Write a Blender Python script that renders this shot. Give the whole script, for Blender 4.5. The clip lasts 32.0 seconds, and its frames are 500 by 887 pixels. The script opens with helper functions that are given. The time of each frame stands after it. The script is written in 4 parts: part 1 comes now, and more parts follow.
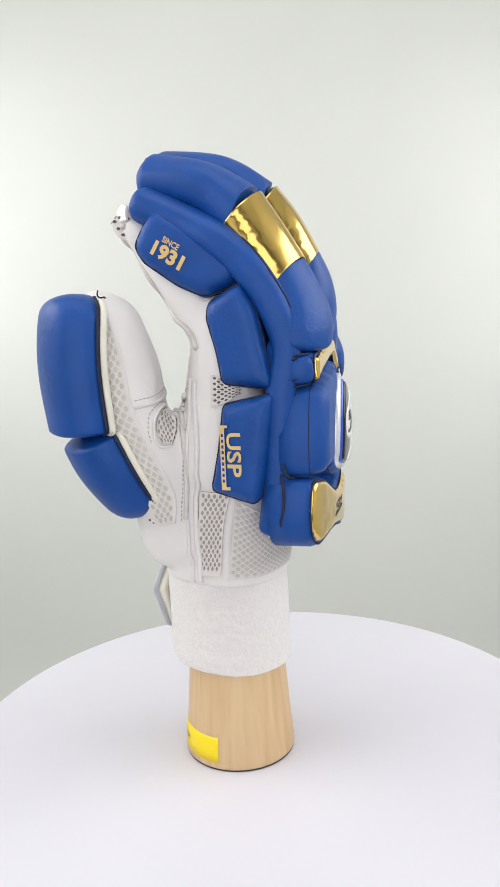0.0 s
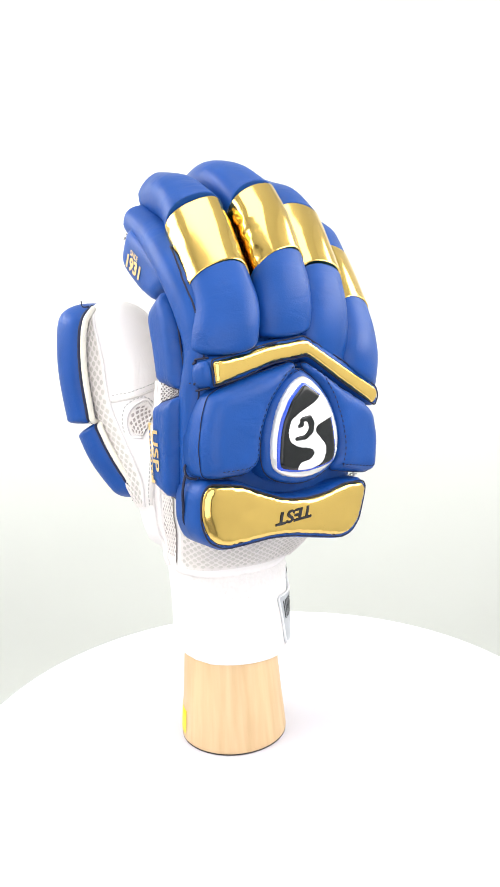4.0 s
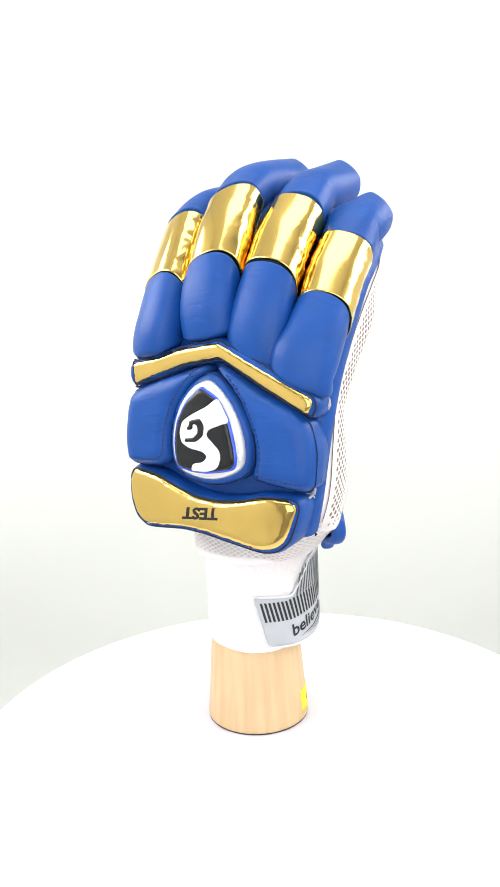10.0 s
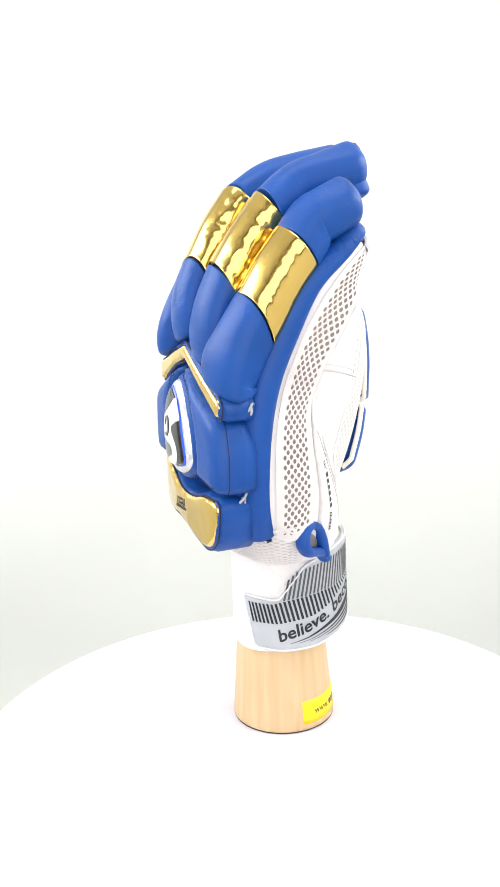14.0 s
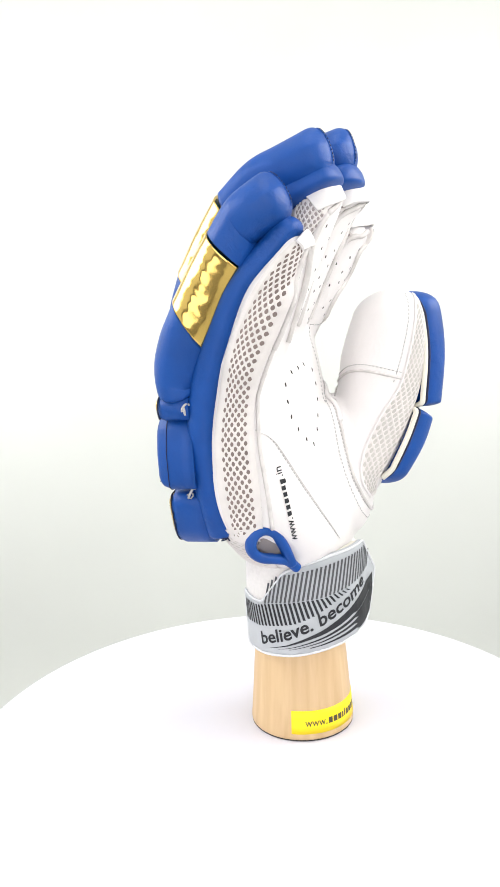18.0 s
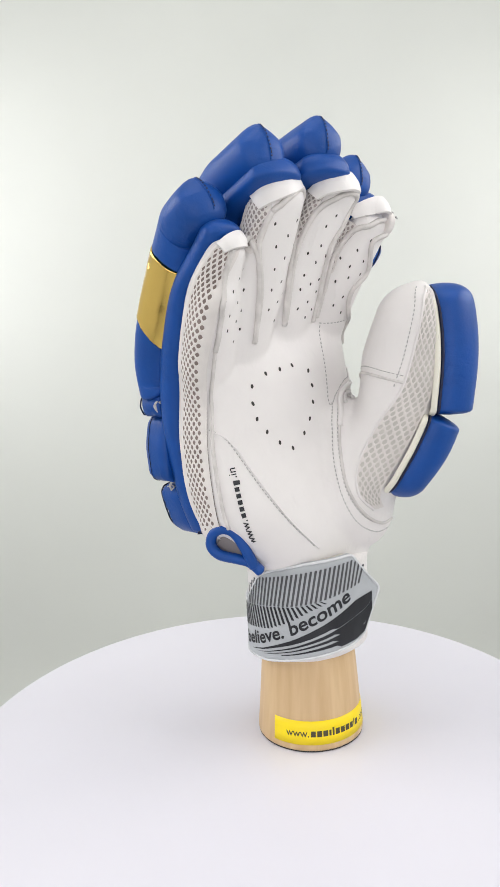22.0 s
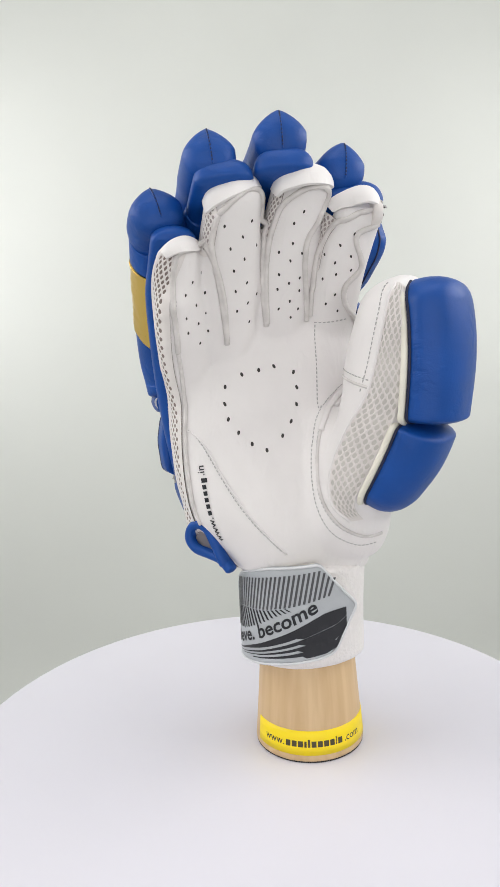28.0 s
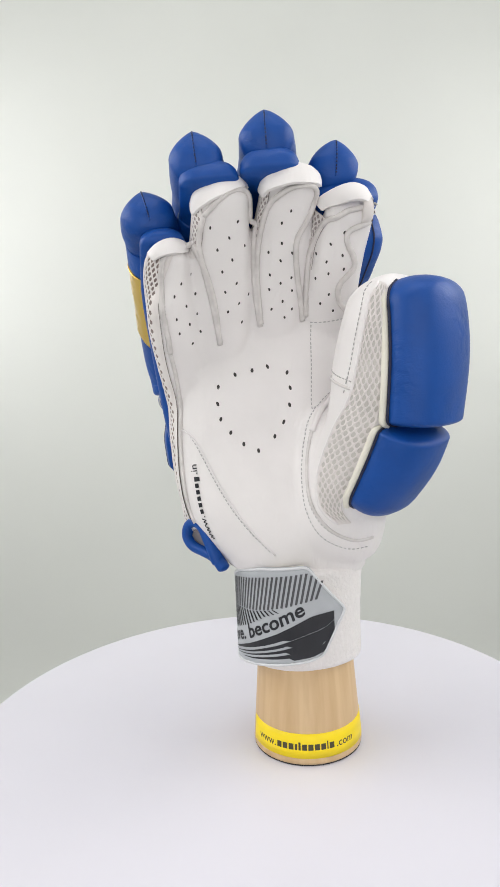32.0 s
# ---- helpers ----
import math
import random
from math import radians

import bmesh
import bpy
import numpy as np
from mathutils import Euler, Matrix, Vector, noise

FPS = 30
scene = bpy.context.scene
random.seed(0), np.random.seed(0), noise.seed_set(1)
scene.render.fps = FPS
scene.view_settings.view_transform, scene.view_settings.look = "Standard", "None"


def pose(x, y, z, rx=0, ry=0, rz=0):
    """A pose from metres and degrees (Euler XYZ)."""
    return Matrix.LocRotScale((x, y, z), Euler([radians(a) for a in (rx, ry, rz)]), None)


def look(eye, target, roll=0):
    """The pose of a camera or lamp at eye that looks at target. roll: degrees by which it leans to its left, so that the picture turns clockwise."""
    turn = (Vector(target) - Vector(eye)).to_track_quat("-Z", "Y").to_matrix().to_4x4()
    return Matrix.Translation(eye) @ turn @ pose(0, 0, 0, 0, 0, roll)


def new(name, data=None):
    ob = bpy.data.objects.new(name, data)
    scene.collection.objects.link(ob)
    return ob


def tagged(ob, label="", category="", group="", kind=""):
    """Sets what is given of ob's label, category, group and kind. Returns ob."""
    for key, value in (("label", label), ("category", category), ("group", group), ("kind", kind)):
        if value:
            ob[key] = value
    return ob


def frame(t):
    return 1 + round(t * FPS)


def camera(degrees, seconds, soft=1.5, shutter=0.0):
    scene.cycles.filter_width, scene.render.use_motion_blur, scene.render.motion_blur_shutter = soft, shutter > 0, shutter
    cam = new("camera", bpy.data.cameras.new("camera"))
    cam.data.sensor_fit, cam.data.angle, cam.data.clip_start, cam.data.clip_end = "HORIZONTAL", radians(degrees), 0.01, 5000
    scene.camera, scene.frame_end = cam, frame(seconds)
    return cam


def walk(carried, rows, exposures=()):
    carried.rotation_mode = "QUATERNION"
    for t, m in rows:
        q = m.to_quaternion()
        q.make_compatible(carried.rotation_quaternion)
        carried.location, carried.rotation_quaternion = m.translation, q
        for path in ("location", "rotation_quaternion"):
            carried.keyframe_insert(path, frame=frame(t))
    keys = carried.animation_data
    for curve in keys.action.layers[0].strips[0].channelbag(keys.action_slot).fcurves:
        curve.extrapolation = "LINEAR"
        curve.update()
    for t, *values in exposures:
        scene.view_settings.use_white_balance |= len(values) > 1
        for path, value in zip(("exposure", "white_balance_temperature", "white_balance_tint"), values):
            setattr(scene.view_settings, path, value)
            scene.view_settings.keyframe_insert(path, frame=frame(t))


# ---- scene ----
cam = camera(39.11, 32.0)
EYE = Vector((0.0, -0.45, 0.2553))
HEADING, DIP = radians(-0.906), radians(7.752)
AHEAD = Vector((math.sin(HEADING) * math.cos(DIP), math.cos(HEADING) * math.cos(DIP), -math.sin(DIP)))
STAND_STILL = look(EYE, EYE + AHEAD, -2.446)
walk(cam, [(0.0, STAND_STILL), (32.0, STAND_STILL)],
     exposures=[(0.0, -0.1), (1.0, 0.07), (2.0, 0.3), (3.0, 0.5), (6.0, 0.6), (17.0, 0.6), (18.0, 0.42), (19.0, 0.14), (21.0, -0.06), (23.0, -0.16), (25.0, -0.2), (32.0, -0.19)])

# ---- light ----
world = bpy.data.worlds.new("studio")
scene.world = world
world.use_nodes = True
world.node_tree.nodes["Background"].inputs[0].default_value = (1.0, 1.0, 1.0, 1)
world.node_tree.nodes["Background"].inputs[1].default_value = 0.25


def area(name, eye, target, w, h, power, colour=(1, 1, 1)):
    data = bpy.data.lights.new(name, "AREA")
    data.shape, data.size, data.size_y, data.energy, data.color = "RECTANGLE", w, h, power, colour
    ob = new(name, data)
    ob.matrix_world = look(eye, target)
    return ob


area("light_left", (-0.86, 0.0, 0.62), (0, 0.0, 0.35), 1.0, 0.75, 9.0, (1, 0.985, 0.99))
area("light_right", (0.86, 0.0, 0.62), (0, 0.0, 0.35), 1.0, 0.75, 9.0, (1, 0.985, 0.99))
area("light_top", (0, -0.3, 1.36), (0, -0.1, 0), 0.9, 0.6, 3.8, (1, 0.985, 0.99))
# unseen fill, added to brighten the side of the glove facing the camera
area("fill_front", (0, -1.14, 0.34), (0, 0.0, 0.24), 1.3, 1.2, 7.6, (1, 0.985, 0.99))
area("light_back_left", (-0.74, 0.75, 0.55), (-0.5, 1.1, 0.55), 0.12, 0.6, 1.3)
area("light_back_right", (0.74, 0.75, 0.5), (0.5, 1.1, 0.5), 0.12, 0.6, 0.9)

# ---- materials ----


def mat(name, colour, rough=0.5, metal=0.0, spread=0.1, scale=60.0, fine=900.0, bump=0.15, depth=0.0003, coat=0.0, sheen=0.0, gloss=0.5):
    """A surface with two scales of variation: broad stains and fine grain."""
    m = bpy.data.materials.new(name)
    m.use_nodes = True
    nt = m.node_tree
    bs = nt.nodes["Principled BSDF"]
    co = nt.nodes.new("ShaderNodeTexCoord")
    big, small = nt.nodes.new("ShaderNodeTexNoise"), nt.nodes.new("ShaderNodeTexNoise")
    big.inputs["Scale"].default_value, small.inputs["Scale"].default_value = scale, fine
    big.inputs["Detail"].default_value, small.inputs["Detail"].default_value = 4, 3
    nt.links.new(co.outputs["Object"], big.inputs["Vector"])
    nt.links.new(co.outputs["Object"], small.inputs["Vector"])
    ramp = nt.nodes.new("ShaderNodeMapRange")
    ramp.inputs["From Min"].default_value, ramp.inputs["From Max"].default_value = 0.3, 0.7
    ramp.inputs["To Min"].default_value, ramp.inputs["To Max"].default_value = 1 - spread, 1 + spread
    nt.links.new(big.outputs["Fac"], ramp.inputs["Value"])
    mul = nt.nodes.new("ShaderNodeVectorMath")
    mul.operation = "SCALE"
    mul.inputs[0].default_value = colour
    nt.links.new(ramp.outputs["Result"], mul.inputs["Scale"])
    nt.links.new(mul.outputs["Vector"], bs.inputs["Base Color"])
    rr = nt.nodes.new("ShaderNodeMapRange")
    rr.inputs["To Min"].default_value, rr.inputs["To Max"].default_value = max(0.02, rough - 0.07), min(1, rough + 0.07)
    nt.links.new(big.outputs["Fac"], rr.inputs["Value"])
    nt.links.new(rr.outputs["Result"], bs.inputs["Roughness"])
    bs.inputs["Metallic"].default_value = metal
    bs.inputs["Coat Weight"].default_value = coat
    bs.inputs["Specular IOR Level"].default_value = gloss
    bs.inputs["Sheen Weight"].default_value = sheen
    bp = nt.nodes.new("ShaderNodeBump")
    bp.inputs["Strength"].default_value, bp.inputs["Distance"].default_value = bump, depth
    nt.links.new(small.outputs["Fac"], bp.inputs["Height"])
    nt.links.new(bp.outputs["Normal"], bs.inputs["Normal"])
    return m


BLUE = mat("blue_leather", (0.0045, 0.063, 0.30), 0.44, spread=0.10, scale=45, fine=1100, bump=0.3, depth=0.0003, gloss=0.32)
NAVY = mat("navy_thread", (0.008, 0.012, 0.045), 0.7, spread=0.2, fine=3000, bump=0.4)
GOLD = mat("gold_foil", (0.82, 0.56, 0.165), 0.12, metal=1.0, spread=0.04, scale=35, fine=55, bump=0.07, depth=0.0012)
LEATHER = mat("white_leather", (0.80, 0.772, 0.765), 0.5, spread=0.03, scale=30, fine=900, bump=0.2, depth=0.0003)
MESH = mat("white_mesh_fabric", (0.74, 0.70, 0.68), 0.8, spread=0.05, scale=90, fine=2500, bump=0.3)
# tones under the nets: each sets how dark its holes look
MESH_BACK = mat("mesh_underlay", (0.36, 0.32, 0.31), 0.9, spread=0.1, fine=1500)
MESH_DARK = mat("dark_hole_tone", (0.13, 0.11, 0.105), 0.9, spread=0.2, fine=1500)
MESH_BROWN = mat("brown_hole_tone", (0.24, 0.19, 0.175), 0.9, spread=0.25, scale=25, fine=1500)
MESH_PALE = mat("pale_hole_tone", (0.57, 0.545, 0.51), 0.9, spread=0.1, fine=1500)
# greyish cut leather; the tone also carries the shadow lines beside the piping
EDGE = mat("shaded_raw_edge", (0.66, 0.63, 0.615), 0.6, spread=0.12, scale=120, fine=900, bump=0.3)
# white thread, its colour greyed to carry the shade of the stitch holes
THREAD = mat("greyed_white_thread", (0.47, 0.46, 0.455), 0.7, spread=0.1, fine=3000)
STRAP_EDGE = mat("pale_grey_rubber", (0.66, 0.67, 0.69), 0.4, spread=0.04)
GREYPRINT = mat("grey_print", (0.075, 0.077, 0.085), 0.5, spread=0.15)
DARKPRINT = mat("dark_print", (0.06, 0.05, 0.02), 0.5, spread=0.15)
PIPING = mat("cream_piping", (0.78, 0.755, 0.66), 0.6, spread=0.05)
TOWEL = mat("white_towelling", (0.78, 0.75, 0.738), 0.95, spread=0.035, scale=420, fine=620, bump=0.55, depth=0.0014, sheen=0.25)
STRAP = mat("silver_grey_rubber", (0.44, 0.46, 0.485), 0.45, spread=0.06, fine=900, bump=0.2)
BLACK = mat("black_print", (0.012, 0.013, 0.018), 0.5, spread=0.2)
DARK = mat("hole_dark", (0.05, 0.045, 0.045), 0.9)
SILVER = mat("silver_rim", (0.78, 0.79, 0.82), 0.25, metal=0.6, spread=0.04)
GLOSSBLACK = mat("gloss_black_enamel", (0.008, 0.009, 0.011), 0.14, coat=0.15, gloss=0.35)
GLOSSWHITE = mat("gloss_white_enamel", (0.82, 0.82, 0.84), 0.15, coat=0.5)
GLOSSBLUE = mat("gloss_blue_enamel", (0.02, 0.08, 0.62), 0.2, coat=0.4)
GOLDPRINT = mat("gold_print", (0.72, 0.52, 0.22), 0.45, metal=0.3)
YELLOW = mat("yellow_sticker", (0.95, 0.72, 0.005), 0.45, spread=0.02)
WHITE_TABLE = mat("white_laminate", (0.70, 0.687, 0.752), 0.45, spread=0.015, scale=8, fine=300, bump=0.05)
DIM = mat("dim_room", (0.32, 0.315, 0.31), 0.9, spread=0.1, scale=3, fine=200, bump=0.1)
BACKDROP = mat("white_backdrop", (0.718, 0.731, 0.704), 0.9, spread=0.02, scale=3, fine=200, bump=0.1)



def creased(m, stretch, scale, strength, depth):
    """Adds long faint creases, stronger in some places, to a leather."""
    nt = m.node_tree
    bs = nt.nodes["Principled BSDF"]
    first = bs.inputs["Normal"].links[0].from_socket
    co, mp, nz, broad, ridge, mask, mul, bp = [nt.nodes.new(k) for k in ("ShaderNodeTexCoord", "ShaderNodeMapping", "ShaderNodeTexNoise", "ShaderNodeTexNoise", "ShaderNodeMapRange", "ShaderNodeMapRange", "ShaderNodeMath", "ShaderNodeBump")]
    mp.inputs["Scale"].default_value = stretch
    nt.links.new(co.outputs["Object"], mp.inputs["Vector"])
    nt.links.new(mp.outputs["Vector"], nz.inputs["Vector"])
    nt.links.new(co.outputs["Object"], broad.inputs["Vector"])
    nz.inputs["Scale"].default_value, nz.inputs["Detail"].default_value, nz.inputs["Distortion"].default_value = scale, 3.0, 0.4
    broad.inputs["Scale"].default_value = 28.0
    ridge.inputs["From Min"].default_value, ridge.inputs["From Max"].default_value = 0.35, 0.6
    mask.inputs["From Min"].default_value, mask.inputs["From Max"].default_value = 0.42, 0.66
    nt.links.new(nz.outputs["Fac"], ridge.inputs["Value"])
    nt.links.new(broad.outputs["Fac"], mask.inputs["Value"])
    mul.operation = "MULTIPLY"
    nt.links.new(ridge.outputs["Result"], mul.inputs[0])
    nt.links.new(mask.outputs["Result"], mul.inputs[1])
    bp.inputs["Strength"].default_value, bp.inputs["Distance"].default_value = strength, depth
    nt.links.new(mul.outputs["Value"], bp.inputs["Height"])
    nt.links.new(first, bp.inputs["Normal"])
    nt.links.new(bp.outputs["Normal"], bs.inputs["Normal"])


creased(BLUE, (0.35, 1.0, 1.0), 190.0, 0.35, 0.0007)
creased(LEATHER, (1.0, 0.8, 0.45), 80.0, 0.5, 0.0014)


def wood():
    """Pale wood with long uneven grain down the post."""
    m = mat("pale_wood", (0.62, 0.43, 0.235), 0.5, spread=0.05, scale=30, fine=500, bump=0.1)
    nt = m.node_tree
    co, mp, nz, rp, mx = [nt.nodes.new(k) for k in ("ShaderNodeTexCoord", "ShaderNodeMapping", "ShaderNodeTexNoise", "ShaderNodeValToRGB", "ShaderNodeMix")]
    mp.inputs["Scale"].default_value = (1.0, 1.0, 0.045)
    nt.links.new(co.outputs["Object"], mp.inputs["Vector"])
    nt.links.new(mp.outputs["Vector"], nz.inputs["Vector"])
    nz.inputs["Scale"].default_value, nz.inputs["Detail"].default_value, nz.inputs["Distortion"].default_value = 130.0, 5.0, 0.25
    rp.color_ramp.elements[0].position, rp.color_ramp.elements[0].color = 0.34, (0.585, 0.395, 0.21, 1)
    rp.color_ramp.elements[1].position, rp.color_ramp.elements[1].color = 0.62, (0.68, 0.49, 0.28, 1)
    nt.links.new(nz.outputs["Fac"], rp.inputs["Fac"])
    nt.links.new(rp.outputs["Color"], nt.nodes["Principled BSDF"].inputs["Base Color"])
    return m


# ---- shapes ----
from mathutils.bvhtree import BVHTree
MM = 0.001
# the wooden foot's centre on the turntable at the start, and the glove's turn there
FOOT = Matrix.Translation((-0.0210, -0.0156, 0.0)) @ pose(0, 0, 0, 0, 0, 76.4)
# the stand's foot on the disc
STAND_AT = Matrix.Translation((-0.0002, 0.0, -0.0016))
TURN = [(0.0, 0.0), (1.0, -8.9), (2.0, -18.8), (3.0, -29.8), (3.5, -35.1), (5.5, -58.9), (6.0, -64.3), (7.0, -75.3), (8.0, -85.8), (9.0, -95.9),
        (10.0, -106.0), (11.0, -116.6), (12.0, -126.7), (13.0, -136.4), (14.0, -145.7), (14.5, -150.2), (16.5, -168.5), (17.0, -173.1),
        (18.0, -181.5), (19.0, -189.6), (20.0, -197.5), (21.0, -205.0), (22.0, -211.7), (23.0, -217.5), (24.0, -222.1), (25.0, -226.3),
        (25.5, -228.3), (27.5, -235.7), (28.0, -237.1), (29.0, -239.7), (30.0, -241.8), (31.0, -243.6), (32.0, -244.8)]


# how the glove sits on the stand: its drafting axes to the stand's, in millimetres
SET = Matrix(((1.0, -0.041, 0, -2.0), (0.01, 0.993, -0.0025, 0.8), (0.004, 0.010, 1.005, -1.6), (0, 0, 0, 1)))
glove = None


def thing(name, label, category, m=FOOT):
    ob = new(name)
    ob.matrix_world = m
    return tagged(ob, label, category)


def part(name, bm, material, parent, label="", smooth=True):
    """Links a bmesh in millimetres as one mesh object under a thing or a part."""
    me = bpy.data.meshes.new(name)
    bmesh.ops.recalc_face_normals(bm, faces=bm.faces)
    if glove is not None and parent is not None and (parent is glove or parent.parent is glove):
        bmesh.ops.transform(bm, matrix=SET, verts=bm.verts)
    bmesh.ops.scale(bm, vec=(MM, MM, MM), verts=bm.verts)
    for f in bm.faces:
        f.smooth = smooth
    bm.to_mesh(me)
    bm.free()
    me.materials.append(material)
    ob = new(name, me)
    ob.parent = parent
    if label:
        tagged(ob, label)
    return ob


def curve(pts, n):
    """n points evenly along a smooth curve through pts (tuples of any length)."""
    P = np.array(pts, float)
    if len(P) == 2:
        return P[0] + (P[1] - P[0]) * np.linspace(0, 1, n)[:, None]
    Q = np.vstack([2 * P[0] - P[1], P, 2 * P[-1] - P[-2]])
    out = []
    for i in range(len(P) - 1):
        a, b, c, d = Q[i:i + 4]
        for s in np.linspace(0, 1, 16, endpoint=False):
            out.append(0.5 * (2 * b + (c - a) * s + (2 * a - 5 * b + 4 * c - d) * s * s + (3 * b - a - 3 * c + d) * s ** 3))
    out = np.array(out + [P[-1]])
    run = np.r_[0, np.cumsum(np.linalg.norm(np.diff(out[:, :3], axis=0), axis=1))]
    u = np.linspace(0, run[-1], n)
    return np.stack([np.interp(u, run, out[:, k]) for k in range(out.shape[1])], 1)


RINGS = []


def tube(bm, pts, side, n=40, seg=32, power=2.4, cap=(10, 10), capn=2.2, ripple=0.0, flat=0.35, freq=0.35, peak=0.0, lean=(0.0, 0.0)):
    """A padded roll: pts are (x, y, z, half width, height outwards, height inwards); side: the direction of its width, one or per end."""
    C = curve(pts, n)
    run = np.r_[0, np.cumsum(np.linalg.norm(np.diff(C[:, :3], axis=0), axis=1))]
    L = run[-1]
    # put extra rings into the rounded ends
    u = []
    for k in range(9):
        u.append(cap[0] * (1 - math.cos(k / 9 * math.pi / 2)))
    u += list(np.linspace(cap[0], L - cap[1], n))
    for k in range(8, -1, -1):
        u.append(L - cap[1] * (1 - math.cos(k / 9 * math.pi / 2)))
    C = np.stack([np.interp(u, run, C[:, k]) for k in range(6)], 1)
    T = np.gradient(C[:, :3], np.array(u) + np.arange(len(u)) * 1e-6, axis=0)
    rings = []
    sides = (side, side) if not isinstance(side[0], (tuple, list)) else side
    for i, s in enumerate(u):
        t = Vector(T[i]).normalized()
        w = Vector(sides[0]).lerp(Vector(sides[1]), s / L)
        w = (w - t * w.dot(t)).normalized()
        o = w.cross(t).normalized()
        e0 = min(1, s / cap[0]) if cap[0] else 1
        e1 = min(1, (L - s) / cap[1]) if cap[1] else 1
        e = (max(0.0, 1 - (1 - e0) ** capn) ** (1 / capn)) * (max(0.0, 1 - (1 - e1) ** capn) ** (1 / capn))
        e = max(e, 0.06)
        ring = []
        for k in range(seg):
            a = 2 * math.pi * k / seg
            ca, sa = math.cos(a), math.sin(a)
            g = power - peak * max(0.0, s / L - 0.35) / 0.65 if sa > 0 else power
            x = math.copysign(abs(ca) ** (2 / g), ca) * C[i, 3]
            y = math.copysign(abs(sa) ** (2 / g), sa) * (C[i, 4] if sa > 0 else C[i, 5])
            p = Vector(C[i, :3]) + (w * x + o * y) * e + t * ((lean[0] + (lean[1] - lean[0]) * s / L) * (y - C[i, 4]) * e)
            if ripple:
                p += (o * (0.5 + abs(ca)) + w * ca) * ripple * (flat + 1.6 * abs(ca) ** 4) * (noise.noise(p * freq) + 0.35 * noise.noise(p * freq * 2.3))
            ring.append(bm.verts.new(p))
        rings.append(ring)
    for r0, r1 in zip(rings, rings[1:]):
        for k in range(seg):
            bm.faces.new((r0[k], r0[(k + 1) % seg], r1[(k + 1) % seg], r1[k]))
    bm.faces.new(rings[0])
    bm.faces.new(rings[-1])
    RINGS[:] = [[v.co.copy() for v in r] for r in rings]
    return bm


def roll(name, pts, side, material, parent, label="", **kw):
    return part(name, tube(bmesh.new(), pts, side, **kw), material, parent, label)


def round_outline(pts, r=3.0, step=2.0):
    """A closed outline with softened corners, evenly stepped."""
    P = [np.array(p, float) for p in pts]
    out = []
    n = len(P)
    for i in range(n):
        a, b, c = P[i - 1], P[i], P[(i + 1) % n]
        la, lc = np.linalg.norm(a - b), np.linalg.norm(c - b)
        ra, rc = min(r, la * 0.45), min(r, lc * 0.45)
        p, q = b + (a - b) / la * ra, b + (c - b) / lc * rc
        for s in (0, 0.33, 0.67, 1):
            out.append((1 - s) ** 2 * p + 2 * s * (1 - s) * b + s * s * q)
    P = np.array(out + [out[0]])
    run = np.r_[0, np.cumsum(np.linalg.norm(np.diff(P, axis=0), axis=1))]
    u = np.linspace(0, run[-1], max(12, int(run[-1] / step)), endpoint=False)
    return np.stack([np.interp(u, run, P[:, 0]), np.interp(u, run, P[:, 1])], 1)


def edge_distance(p, O):
    a, b = O, np.roll(O, -1, axis=0)
    d = b - a
    s = np.clip(((p - a) * d).sum(1) / np.maximum((d * d).sum(1), 1e-9), 0, 1)
    return np.min(np.hypot(*(a + d * s[:, None] - p).T))


def inside(p, O):
    x, y = p
    a, b = O, np.roll(O, -1, axis=0)
    c = (a[:, 1] > y) != (b[:, 1] > y)
    with np.errstate(divide="ignore", invalid="ignore"):
        xi = a[:, 0] + (y - a[:, 1]) * (b[:, 0] - a[:, 0]) / (b[:, 1] - a[:, 1])
    return (c & (x < xi)).sum() % 2 == 1


def pillow(bm, outline, place, thick, rise, soft, corner=3.0, step=2.5, wrinkle=0.0, below=True):
    """A padded panel: a 2D outline, raised by rise within soft of its edge, on a body thick deep; place(u, v, h) maps it to space."""
    from mathutils.geometry import delaunay_2d_cdt
    O = round_outline(outline, corner, step)
    pts = [Vector(p) for p in O]
    lo, hi = O.min(0), O.max(0)
    grid = [(k, f) for f in (0.15, 0.4, 0.7) for k in range(len(O))]
    ctr = []
    for x in np.arange(lo[0], hi[0], step):
        for y in np.arange(lo[1], hi[1], step):
            p = np.array((x + random.uniform(-.2, .2) * step, y + random.uniform(-.2, .2) * step))
            if inside(p, O) and edge_distance(p, O) > step * 0.45:
                ctr.append(Vector(p))
    edges = [(k, (k + 1) % len(O)) for k in range(len(O))]
    vs, _, fs, *_ = delaunay_2d_cdt(pts + ctr, edges, [list(range(len(O)))], 1, 1e-4)
    top = []
    for v in vs:
        d = edge_distance(np.array(v), O)
        e = min(1, d / soft)
        h = rise * math.sqrt(max(0, 1 - (1 - e) ** 2))
        if wrinkle:
            h += wrinkle * noise.noise(Vector((v.x, v.y, 3.3)) * 0.12) * e
        top.append(bm.verts.new(place(v.x, v.y, h)))
    for f in fs:
        bm.faces.new([top[k] for k in f])
    if below:
        m = len(O)
        prev = top[:m]
        for q in (0.5, 1.0):
            row = [bm.verts.new(place(vs[k].x, vs[k].y, -thick * q)) for k in range(m)]
            for k in range(m):
                bm.faces.new((prev[k], row[k], row[(k + 1) % m], prev[(k + 1) % m]))
            prev = row
        base = prev + [bm.verts.new(place(v.x, v.y, -thick)) for v in vs[m:]]
        for f in fs:
            bm.faces.new([base[k] for k in reversed(f)])
    return bm


